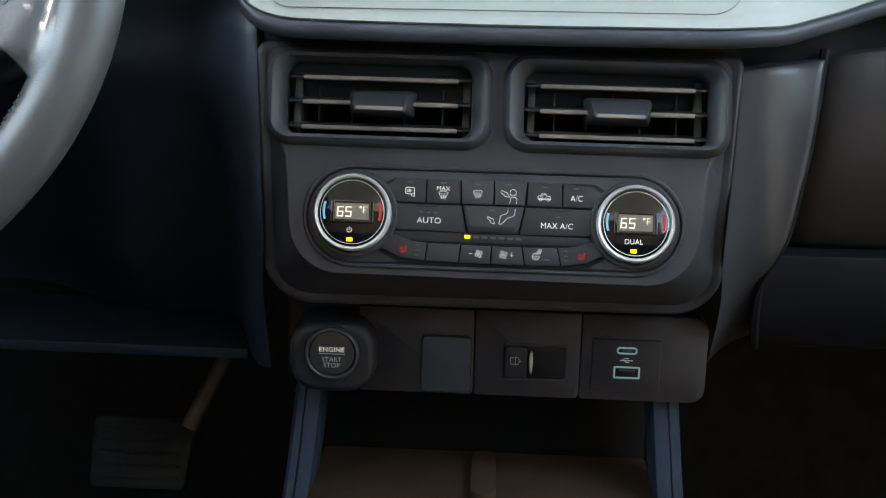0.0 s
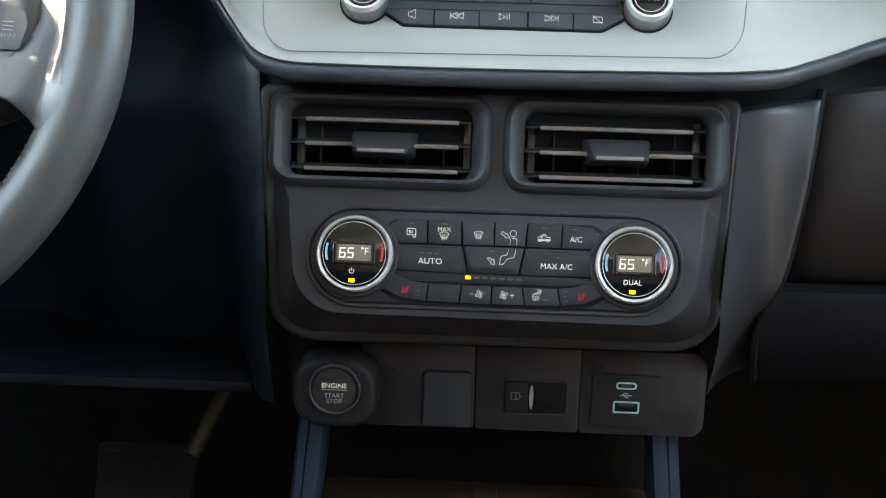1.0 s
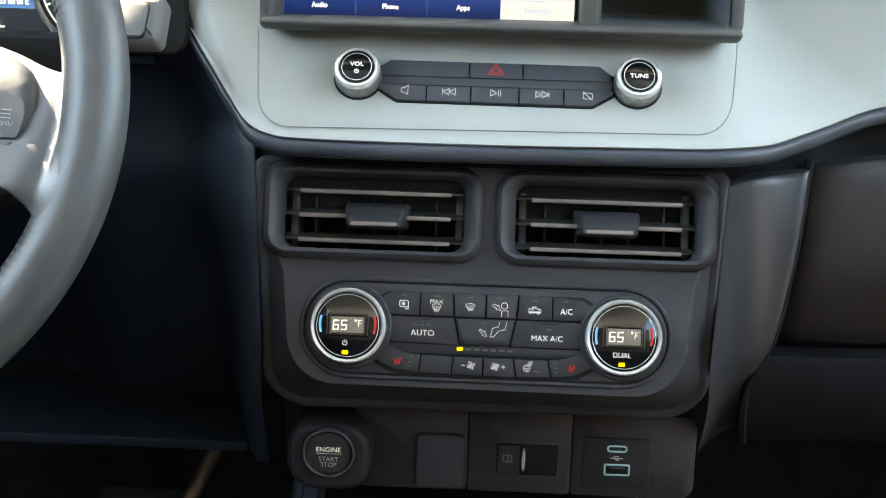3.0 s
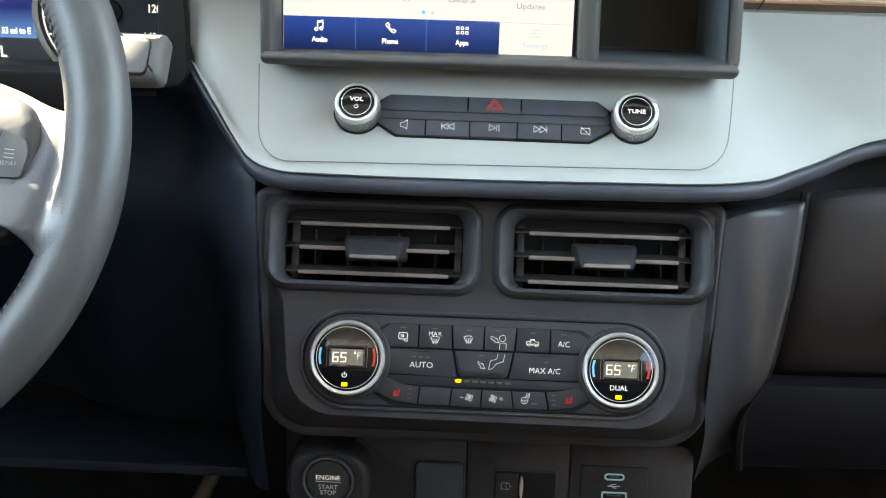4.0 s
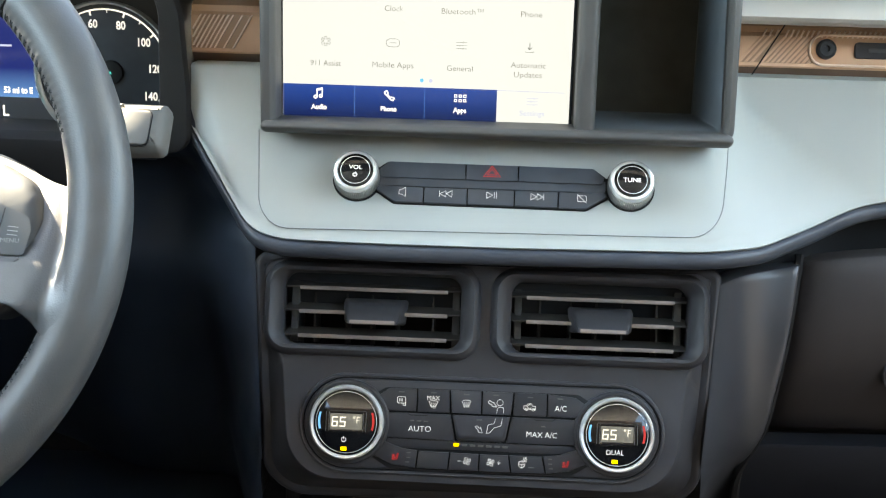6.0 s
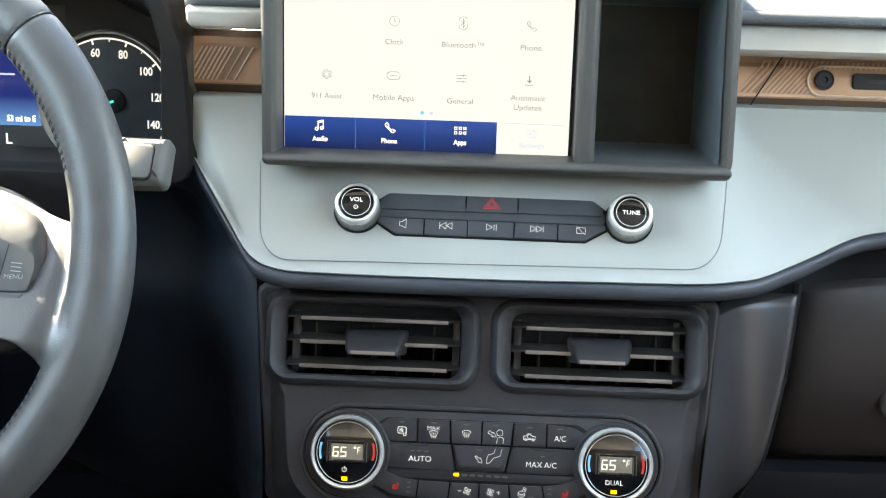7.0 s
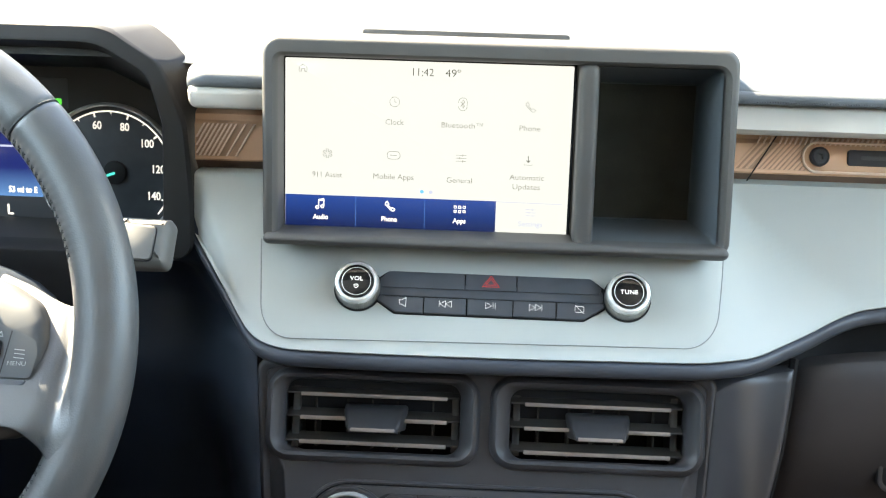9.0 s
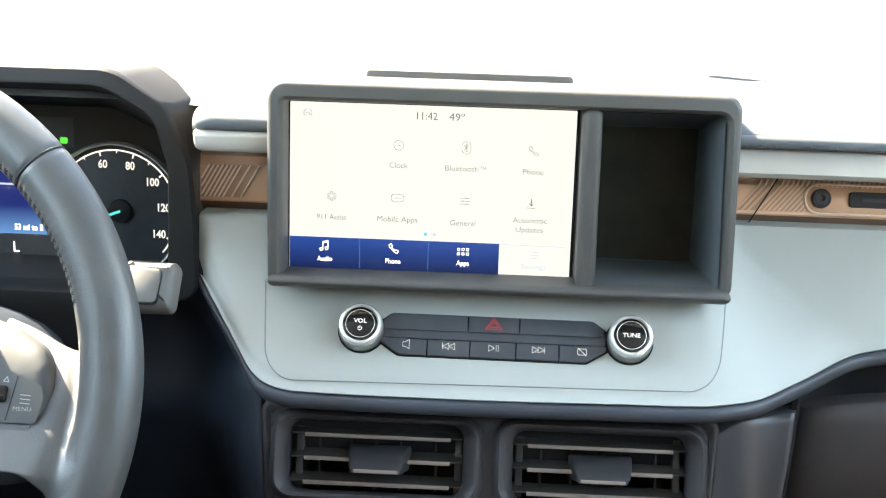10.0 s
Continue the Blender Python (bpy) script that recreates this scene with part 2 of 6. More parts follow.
def tube(path, r, n=10, closed=False, flat=None):
    """A round bar along a path of points; r may be one radius or one for each point."""
    bm = bmesh.new()
    path = [Vector(p) for p in path]
    k = len(path)
    rows = []
    ref = Vector((0, 0, 1))
    for i, p in enumerate(path):
        a = path[i - 1] if (i or closed) else p
        b = path[(i + 1) % k] if (i < k - 1 or closed) else p
        t = (b - a).normalized()
        side = t.cross(ref)
        if side.length < 1e-3:
            side = t.cross(Vector((1, 0, 0)))
        side.normalize()
        up = side.cross(t)
        rad = r[i] if isinstance(r, (list, tuple)) else r
        rows.append([bm.verts.new(p + (side * math.cos(2 * math.pi * j / n) + up * math.sin(2 * math.pi * j / n)) * rad) for j in range(n)])
    for i in range(k if closed else k - 1):
        a, b = rows[i], rows[(i + 1) % k]
        for j in range(n):
            bm.faces.new((a[j], a[(j + 1) % n], b[(j + 1) % n], b[j]))
    if not closed:
        bm.faces.new(rows[0])
        bm.faces.new(rows[-1])
    return done(bm)


def box(x0, x1, y0, y1, z0, z1, bevel=0.0, seg=2):
    bm = bmesh.new()
    bmesh.ops.create_cube(bm, size=1)
    for v in bm.verts:
        v.co = Vector(((x0 + x1) / 2 + v.co.x * (x1 - x0), (y0 + y1) / 2 + v.co.y * (y1 - y0), (z0 + z1) / 2 + v.co.z * (z1 - z0)))
    if bevel:
        bmesh.ops.bevel(bm, geom=bm.edges[:], offset=bevel, segments=seg, profile=0.5, affect="EDGES")
    return bm


def strokes(lines, width, m, h, thick=0.00012):
    """Flat drawn lines: each line a list of (u, v)."""
    bm = bmesh.new()
    for line in lines:
        for a, b in zip(line, line[1:]):
            a, b = Vector(a), Vector(b)
            d = (b - a)
            if d.length < 1e-9:
                continue
            d.normalize()
            n = Vector((-d.y, d.x)) * width / 2
            e = d * width * 0.35
            q = [a - e + n, a - e - n, b + e - n, b + e + n]
            top = [bm.verts.new(m @ Vector((p.x, p.y, h + thick))) for p in q]
            low = [bm.verts.new(m @ Vector((p.x, p.y, h))) for p in q]
            bm.faces.new(top)
            for i in range(4):
                bm.faces.new((low[i], low[(i + 1) % 4], top[(i + 1) % 4], top[i]))
    return bm


def lettering(words, size, m, h, cx, cy, squeeze=1.0, thick=0.0001, bold=0.0):
    """Words in the built-in font, centred on (cx, cy), as a bmesh. size is the height of the capitals."""
    cu = bpy.data.curves.new("words", "FONT")
    cu.body = words
    cu.size = size / 0.70
    cu.align_x = "CENTER"
    cu.align_y = "CENTER"
    cu.extrude = thick / 2
    cu.offset = bold
    cu.resolution_u = 3
    ob = new("words", cu)
    bpy.context.view_layer.update()
    me = bpy.data.meshes.new_from_object(ob.evaluated_get(bpy.context.evaluated_depsgraph_get()))
    bm = bmesh.new()
    bm.from_mesh(me)
    xs = [v.co.x for v in bm.verts] or [0]
    ys = [v.co.y for v in bm.verts] or [0]
    mx, my = (min(xs) + max(xs)) / 2, (min(ys) + max(ys)) / 2
    for v in bm.verts:
        v.co = m @ Vector((cx + (v.co.x - mx) * squeeze, cy + v.co.y - my, h + v.co.z + thick / 2))
    bpy.data.objects.remove(ob)
    bpy.data.meshes.remove(me)
    bpy.data.curves.remove(cu)
    return bm


def join(*bms):
    out = bmesh.new()
    for b in bms:
        me = bpy.data.meshes.new("tmp")
        b.to_mesh(me)
        out.from_mesh(me)
        b.free()
        bpy.data.meshes.remove(me)
    return out


def step(a, b, x):
    k = min(1.0, max(0.0, (x - a) / (b - a)))
    return k * k * (3 - 2 * k)


def curve(keys, x):
    """A smooth curve through keys of (x, value)."""
    if x <= keys[0][0]:
        return keys[0][1]
    for i in range(len(keys) - 1):
        (x0, a), (x1, b) = keys[i], keys[i + 1]
        if x <= x1:
            pa = keys[i - 1] if i else keys[0]
            pb = keys[i + 2] if i + 2 < len(keys) else keys[-1]
            ma = (b - pa[1]) / max(1e-6, x1 - pa[0]) * (x1 - x0)
            mb = (pb[1] - a) / max(1e-6, pb[0] - x0) * (x1 - x0)
            t = (x - x0) / (x1 - x0)
            return (2 * t**3 - 3 * t**2 + 1) * a + (t**3 - 2 * t**2 + t) * ma + (-2 * t**3 + 3 * t**2) * b + (t**3 - t**2) * mb
    return keys[-1][1]


# ---- the cabin that closes the place ----
ground = new("ground", bpy.data.meshes.new("ground"))
bm = bmesh.new()
bmesh.ops.create_grid(bm, x_segments=4, y_segments=4, size=900)
bmesh.ops.translate(bm, vec=(0, 0, -0.45), verts=bm.verts)
bm.to_mesh(ground.data)
bm.free()
ground.data.materials.append(M_GROUND)
tagged(ground, "pale sunlit concrete ground outside the vehicle", "ground", kind="structure")


def setting(name, bm, material, label, category, angle=32):
    ob = part(name, bm, material, None, "", angle)
    return tagged(ob, label, category, kind="structure")


setting("floor", box(-0.72, 0.72, -0.68, 1.3, 0.0, 0.03), M_CARPET, "black carpeted cabin floor", "floor")
setting("wall_front", box(-0.72, 0.72, 1.27, 1.30, 0.03, 0.78), M_CARPET, "black carpeted firewall behind the pedals", "wall")
setting("wall_west", box(-0.75, -0.72, -0.68, 1.3, 0.0, 0.95), M_DOOR, "dark plastic door panel on the driver side", "door panel")
setting("wall_east", box(0.72, 0.75, -0.68, 1.3, 0.0, 0.96), M_DOOR, "dark plastic door panel on the passenger side", "door panel")
# added out of view to shut out part of the driver's window light
setting("wall_pillar", box(-0.75, -0.71, -0.68, -0.05, 0.95, 1.37), M_DOOR, "unseen dark panel that blocks light on the driver side", "wall")
# unseen rear walls: dark below to hold back light, tan above for bounce
setting("wall_south", box(-0.75, 0.75, -0.68, -0.65, 0.0, 0.76), M_CARPET, "unseen black wall that keeps low light off the dashboard", "wall")
setting("wall_south_upper", box(-0.75, 0.75, -0.68, -0.65, 0.76, 1.21), M_TAN, "unseen tan wall that bounces warm light forward", "wall")
setting("ceiling", box(-0.70, 0.70, -1.3, 0.28, 1.36, 1.40), M_HEADLINER, "light grey fabric headliner", "ceiling")
for sx in (-1, 1):
    pillar = tube([(sx * 0.72, 1.25, 0.84), (sx * 0.70, 0.75, 1.12), (sx * 0.66, 0.28, 1.36)], 0.035, 8)
    setting("pillar_west" if sx < 0 else "pillar_east", pillar, M_DOOR, "dark windscreen pillar", "pillar")
ws = grid([[(-0.70 + 1.4 * i / 12, 1.33 - 1.05 * j / 8 - 0.09 * (abs(i - 6) / 6) ** 2, 0.86 + 0.52 * j / 8) for i in range(13)] for j in range(9)])
windscreen = setting("window_1", ws, M_GLASS, "clear glass windscreen", "windscreen")
windscreen.visible_shadow = False
# added panel that keeps bright sky from mirroring in the knob caps
hd = grid([[(-0.70 + 1.4 * i / 12, 1.33 - 1.05 * k - 0.09 * (abs(i - 6) / 6) ** 2 - 0.02, 0.86 + 0.52 * k - 0.025) for i in range(13)] for k in (0.82, 0.86, 0.92, 0.98, 1.03)])
setting("windscreen_header", hd, M_DOOR, "unseen dark panel added along the windscreen top to dim reflections", "header trim")


# ---- dashboard ----
def silver_y(x, z):
    """The depth of the silver trim: a leaning pod in the middle that falls back to both sides."""
    q = 0.1787 + 0.66 * z
    if x > 0:
        w = 0.03 + 0.10 * (1 - step(0.72, 0.81, z))
        k = step(0.128, 0.128 + w, x)
        return q * (1 - k) + (0.4639 + 0.354 * z - 4.0 * (z - 0.775) ** 2) * k
    k = step(0.135, 0.19, -x)
    fold = max(0.0, -x - 0.152 - 0.45 * (z - 0.735))
    return q * (1 - k) + (0.69 + 0.33 * (z - 0.755)) * k + 0.55 * fold * fold / (fold + 0.003)


EDGE = [(-0.191, 0.776), (-0.182, 0.763), (-0.173, 0.7515), (-0.160, 0.737), (-0.147, 0.7245), (-0.135, 0.719), (-0.118, 0.7165), (0.0, 0.716),
        (0.082, 0.717), (0.12, 0.7175), (0.147, 0.7187), (0.165, 0.7197), (0.184, 0.7235), (0.2045, 0.7278), (0.2255, 0.7332), (0.2415, 0.7368), (0.266, 0.7405), (0.32, 0.7460), (0.70, 0.753)]
XS = [-0.191 + 0.004 * i for i in range(116)] + [0.28 + 0.03 * i for i in range(15)]

dashboard = thing("dashboard", "dashboard with satin silver trim, bronze strips and a dark grained top", "dashboard", (0, 0.72, 0.62))

rows = []
for x in XS:
    zb = curve(EDGE, x)
    zt = 0.8145 if x < -0.134 or x > 0.138 else 0.785
    col = []
    for j in range(3):
        k = j / 2
        col.append((x, silver_y(x, zb + 0.002) + 0.004 * (1 - k) ** 2 - 0.0003, zb + 0.002 * k))
    for j in range(1, 25):
        z = zb + 0.002 + (zt - zb - 0.002) * j / 24
        soft = 0.0030 * (1 - step(0.0, 0.010, z - zb - 0.002))
        col.append((x, silver_y(x, z) + soft * 0.4, z))
    col.append((x, silver_y(x, zt) + 0.004, zt + 0.0012))
    col.append((x, silver_y(x, zt) + 0.040, zt + 0.0015))
    rows.append(col)
under("silver_trim", grid(rows), M_SILVER, dashboard, "satin pale silver painted trim", 60)

# the dark lip under the trim
rows = []
for x in XS:
    zb = curve(EDGE, x)
    y = silver_y(x, zb)
    prof = [(0.004, 0.001), (0.0005, -0.0002), (-0.0009, -0.0016), (-0.0016, -0.0036), (-0.0015, -0.0056), (-0.0003, -0.0078), (0.0018, -0.0093), (0.0048, -0.0100), (0.030, -0.0085)]
    rows.append([(x, y + a, zb + b) for a, b in prof])
under("lower_lip", grid(rows), M_LIP, dashboard, "dark slate lip below the silver trim", 60)

# recess below the lip, a sheet whose dark colour carries the shade
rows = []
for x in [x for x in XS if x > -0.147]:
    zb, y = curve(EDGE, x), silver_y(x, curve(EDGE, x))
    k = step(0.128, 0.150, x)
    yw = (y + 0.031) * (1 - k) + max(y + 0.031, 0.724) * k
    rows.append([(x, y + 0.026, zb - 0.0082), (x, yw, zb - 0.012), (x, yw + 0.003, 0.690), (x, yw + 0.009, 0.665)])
under("lip_recess", grid(rows), M_UNDER, dashboard, "sheet under the lip with shade in its dark colour", 60)

# the fine seam round the control pod
seam = []
corner = rpoly([(-0.1455, 0.785), (-0.1390, 0.7240), (0.1385, 0.7272), (0.1482, 0.785)], [0, 0.020, 0.022, 0], 10)
for k in range(len(corner) - 1):
    p, q = Vector(corner[k]), Vector(corner[k + 1])
    for s in range(6):
        r = p.lerp(q, s / 6)
        if r.y < 0.782 and (not seam or (Vector((seam[-1][0], seam[-1][2])) - r).length > 0.0008):
            seam.append((r.x, silver_y(r.x, r.y) - 0.0001, r.y))
under("seam", tube(seam, 0.00032, 6), M_SEAMLINE, dashboard)

# bronze strips on both sides of the display, with slanting ribs
def bronze(x0, x1, y, z0, z1, ribs, parent, lean=0.0, hooks=False):
    def at(z):
        return y + lean * (z - z0)
    prof = [(0.010, z1 + 0.003), (0.002, z1 - 0.001), (0.002, z1 - 0.005), (0, z1 - 0.0075), (0, z0 + 0.0080), (0.0012, z0 + 0.0068)]
    n = 24
    base = [(0.001, z0 + 0.0075), (0.0018, z0 + 0.0066), (0.008, z0 + 0.0005), (0.016, z0 - 0.002)]
    # darker brown paints the shade where the strip curves under
    under("strip_base", grid([[(x0 + (x1 - x0) * i / n, at(z) + a, z) for a, z in base] for i in range(n + 1)]), M_BASE, parent, "base of the strip in a brown darkened for shade")
    ob = under("bronze_strip", grid([[(x0 + (x1 - x0) * i / n, at(z) + a, z) for a, z in prof] for i in range(n + 1)]), M_COPPER, parent, "bronze painted strip")
    bm = bmesh.new()
    hm = bmesh.new()
    zt, zb = z1 - 0.0066, z0 + 0.0100
    w, hh = (0.00115, 0.0006) if hooks else (0.00072, 0.0011)

    def bar(mesh, a, b, w, hh):
        v = [mesh.verts.new(c) for c in ((a[0] - w, at(a[1]), a[1]), (a[0] + w, at(a[1]), a[1]), (b[0] + w, at(b[1]), b[1]), (b[0] - w, at(b[1]), b[1]),
                                         (a[0] - w * 0.7, at(a[1]) - hh, a[1] + 0.0004), (a[0] + w * 0.7, at(a[1]) - hh, a[1] + 0.0004), (b[0] + w * 0.7, at(b[1]) - hh, b[1] - 0.0004), (b[0] - w * 0.7, at(b[1]) - hh, b[1] - 0.0004))]
        for q in ((4, 5, 6, 7), (0, 1, 5, 4), (1, 2, 6, 5), (2, 3, 7, 6), (3, 0, 4, 7)):
            mesh.faces.new([v[i] for i in q])
    for xb, slant in ribs:
        lo = max(xb, x0 + 0.001)
        bar(bm, (lo, zb + (zt - zb) * (lo - xb) / slant), (xb + slant, zt), w, hh)
        if hooks:
            bar(hm, (xb + slant - 0.0002, zt - 0.0008), (xb + slant + 0.0018, zt + 0.0040), 0.0006, 0.0016)
    s0, s1 = ribs[0], ribs[-1]
    foot = max(s0[0], x0 + 0.001)
    q = [(foot, zb + (zt - zb) * (foot - s0[0]) / s0[1]), (s1[0] + 0.001, zb), (s1[0] + s1[1] + 0.001, zt), (s0[0] + s0[1] - 0.001, zt)]
    if foot > s0[0]:
        q = [(foot, zb)] + q[1:] + [q[0]]
    # flat bed with the shade between the ribs put into its colour
    gm = bmesh.new()
    gm.faces.new([gm.verts.new((x, at(z) - 0.00025, z)) for x, z in q])
    under("groove_bed", gm, M_GROOVE, ob, "bronze between the ribs, darkened for shade")
    # left ribs take the highlight colour, right ribs the plain bronze
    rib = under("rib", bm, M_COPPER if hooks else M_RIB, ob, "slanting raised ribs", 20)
    rib["kind"] = "stuff"
    if hooks:
        tip = under("rib_tip", hm, M_RIB, ob, "hooked tips of the ribs in the pale highlight colour", 20)
        tip["kind"] = "stuff"
    else:
        hm.free()
    return ob


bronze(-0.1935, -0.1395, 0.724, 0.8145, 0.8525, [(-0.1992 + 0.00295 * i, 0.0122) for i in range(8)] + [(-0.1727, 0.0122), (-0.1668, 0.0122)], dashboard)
strip_r = bronze(0.1430, 0.70, 0.752, 0.8135, 0.8475, [(0.159, 0.015), (0.163, 0.015), (0.167, 0.015)] + [(0.1735 + 0.0033 * i, 0.015) for i in range(90)], dashboard, 0.25, True)
bm = strokes([[(0.166, 0.8135 * 1.0308), (0.1875, 0.8475 * 1.0308)]], 0.0009, face_frame(0, 0.7515 - 0.25 * 0.8135, 0, 0.25), 0.0006)
under("joint", bm, M_BLACK, strip_r)
# raised tab on the right strip with its screw and name plate drawn as a plain bar
FR = face_frame(0, 0.752 + 0.25 * 0.019 - 0.25 * 0.8325, 0, 0.25) @ Matrix.Diagonal((1, math.hypot(1, 0.25), 1, 1))
tab = under("mounting_tab", plate(rpoly([(0.2045, 0.8235), (0.40, 0.8235), (0.40, 0.841), (0.2045, 0.841)], 0.0085, 8), FR, -0.002, 0.0009, 0.0003), M_COPPER, strip_r)
# pale colour paints the lit inner edge of the slot
under("tab_rim", ring(rpoly([(0.2030, 0.8220), (0.41, 0.8220), (0.41, 0.8425), (0.2030, 0.8425)], 0.0098, 8), rpoly([(0.2045, 0.8235), (0.40, 0.8235), (0.40, 0.841), (0.2045, 0.841)], 0.0085, 8), FR, -0.001, 0.0026, 0.0008), M_RIB, tab, "rim of the slot, its lit edge put into a pale colour")
bm = bmesh.new()
loft(bm, [(circle(0.214, 0.8325, 0.0064, 32), 0.002), (circle(0.214, 0.8325, 0.0062, 32), 0.0048), (circle(0.214, 0.8325, 0.0055, 32), 0.0054),
          (circle(0.214, 0.8325, 0.0050, 32), 0.0050), (circle(0.214, 0.8325, 0.0045, 32), 0.0054), (circle(0.214, 0.8325, 0.0021, 6 * 5 + 2), 0.0054), (circle(0.214, 0.8325, 0.0019, 32), 0.0034)], FR)
screw = thing("screw", "dark round hex-socket screw in the bronze strip", "screw", (0.214, 0.75, 0.8325))
under("screw_head", done(bm), M_STACK, screw)
plaque = under("name_plate", plate(rrect(0.2325, 0.8275, 0.30, 0.8375, 0.0022), FR, 0.001, 0.0036, 0.0006), M_STACK, tab, "dark grey name plate")
under("lettering_bar", plate(rrect(0.241, 0.8312, 0.29, 0.8338, 0.0004), FR, 0.0034, 0.0040, 0.0001), M_FAINT, plaque)

# pale trim and grained pad above the bronze strips
def pad_run(x0, x1, y, z_low, z_mid, z_top, parent, ribbed, end=0.0):
    n = 20
    prof = [(0.02, z_low - 0.002), (0.006, z_low), (0.0015, z_low + 0.002), (0, z_low + 0.004), (0.0062, z_mid - 0.0025), (0.008, z_mid - 0.0008), (0.012, z_mid)]
    rows = []
    for i in range(n + 1):
        x = x0 + (x1 - x0) * i / n
        rows.append([(x, yy + y, z) for yy, z in prof])
    under("pale_trim", grid(rows), M_PADTRIM, parent, "pale grey trim below the pad", 50)
    prof = [(0.008, z_mid - 0.0005), (0.001, z_mid + 0.0005), (0, z_mid + 0.002), (0, z_top - 0.0035), (0.002, z_top - 0.0008), (0.006, z_top)]
    rows = [[(x0 + (x1 - x0) * i / n, yy + y, z) for yy, z in prof] for i in range(n + 1)]
    ob = under("pad_edge", grid(rows), M_PAD, parent, "grained dark pad edge", 50)
    if ribbed:
        bm = bmesh.new()
        k = int((min(x1, 0.36) - x0) / 0.0016)
        for i in range(k):
            x = x0 + 0.0016 * i
            v = [bm.verts.new(c) for c in ((x, y - 0.0001, z_mid + 0.0015), (x + 0.0006, y - 0.0005, z_mid + 0.0018), (x + 0.0011, y - 0.0001, z_mid + 0.0015),
                                           (x, y + 0.0022, z_top - 0.0010), (x + 0.0006, y + 0.0018, z_top - 0.0009), (x + 0.0011, y + 0.0022, z_top - 0.0010))]
            bm.faces.new((v[0], v[1], v[4], v[3]))
            bm.faces.new((v[1], v[2], v[5], v[4]))
        t = under("fluting", bm, M_PAD, ob, "fine vertical fluting", 10)
        t["kind"] = "stuff"


pad_run(0.1412, 0.70, 0.708, 0.8515, 0.8705, 0.8790, dashboard, True)

# left pad, a short rounded block between the cluster hood and the display
rows = []
for i in range(15):
    x = -0.1892 + 0.0512 * i / 14
    e = 0.007 * (1 - min(1.0, i / 3.0)) ** 2
    prof = [(0.693, 0.8728), (0.6815, 0.8735), (0.6795, 0.8748), (0.6788, 0.8775), (0.6792, 0.8800), (0.6812, 0.8825), (0.6850, 0.8846), (0.692, 0.8862), (0.714, 0.8880), (0.77, 0.8900)]
    rows.append([(x, y + e, z - e * 0.25) for y, z in prof])
rows.insert(0, [(x - 0.0005, y + 0.02, z) for x, y, z in rows[0]])
under("left_pad", grid(rows), M_PAD, dashboard, "grained dark soft pad", 50)
FT = face_frame(0, 0.6825 + 0.3 * 0.866, 0, -0.3) @ Matrix.Diagonal((1, math.hypot(1, 0.3), 1, 1))
loop = rpoly([(-0.1880, 0.8595), (-0.1385, 0.8595), (-0.1385, 0.8728), (-0.1880, 0.8728)], [0.0060, 0, 0, 0.003], 6)
bm = bmesh.new()
loft(bm, [(loop, -0.05), (loop, -0.002), (inset(loop, 0.0008), 0.0005), (inset(loop, 0.0022), 0.0020), (inset(loop, 0.0030), 0.0024)], FT)
under("left_pale_trim", done(bm), M_PADTRIM, dashboard, "rounded pale grey trim", 50)

# dashboard top with a raised grille behind the display
def top_z(x, y):
    z = 0.8785 + 0.012 * step(0.714, 0.80, y) - 0.03 * step(0.95, 1.31, y)
    if x < -0.13:
        z += 0.006 * step(0.714, 0.76, y)
    z += 0.030 * (1 - step(0.14, 0.30, abs(x + 0.392))) * step(0.70, 0.74, y) * (1 - step(0.86, 1.0, y))
    return z + 0.005 * (1 - step(0.10, 0.15, abs(x + 0.02))) * step(0.72, 0.76, y) * (1 - step(0.80, 0.95, y))


rows = []
for i in range(62):
    x = -0.72 + 0.02 * i if i < 29 else (-0.139, -0.137, 0.137, 0.139)[i - 29] if i < 33 else 0.16 + 0.02 * (i - 33)
    col = []
    for j in range(31):
        y0 = 0.762 if -0.138 < x < 0.138 else 0.714
        y = y0 + (1.42 - y0) * j / 30
        col.append((x, y, top_z(x, y)))
    rows.append(col)
under("top_pad", grid(rows), M_PAD, dashboard, "grained dashboard top in full sun", 60)
# soft shoulder where the pad meets the display
rows = []
for x, dz in ((0.138, 0.0090), (0.1445, 0.0090), (0.149, 0.0080), (0.153, 0.0063), (0.157, 0.0043), (0.162, 0.0020), (0.167, 0.0002), (0.170, -0.002)):
    rows.append([(x, 0.7115, 0.8770), (x, 0.7118, 0.8788), (x, 0.7150, 0.8788 + dz * 0.62), (x, 0.7180, 0.8788 + dz * 0.9), (x, 0.7215, 0.8790 + dz), (x, 0.775, 0.882)])
under("pad_shoulder", grid(rows), M_PAD, dashboard, "", 70)
# hidden blocks added to stop sun leaking past the display housing
for sx in (-1, 1):
    under("sun_block", box(min(sx * 0.118, sx * 0.143), max(sx * 0.118, sx * 0.143), 0.742, 0.80, 0.862, 0.8805, 0.002), M_PAD, dashboard)
under("top_grille", box(-0.092, 0.048, 0.775, 0.80, 0.895, 0.9065, 0.003), M_HOUSING, dashboard, "raised dark strip behind the display")

# panels that close the dashboard below the trim
rows = []
SEAM_R = [(0.470, 0.170), (0.495, 0.170), (0.530, 0.1695), (0.553, 0.172), (0.582, 0.185), (0.62, 0.1925), (0.649, 0.197), (0.697, 0.2015), (0.720, 0.203)]


def seam_y(z):
    d = z - 0.640
    return 0.704 + (2.6 if d > 0 else 2.0) * d * d


def seam_x(z):
    return curve(SEAM_R, z) * 0.993 * (seam_y(z) + 0.095) / (0.789 + (z - 0.49) * 0.105)


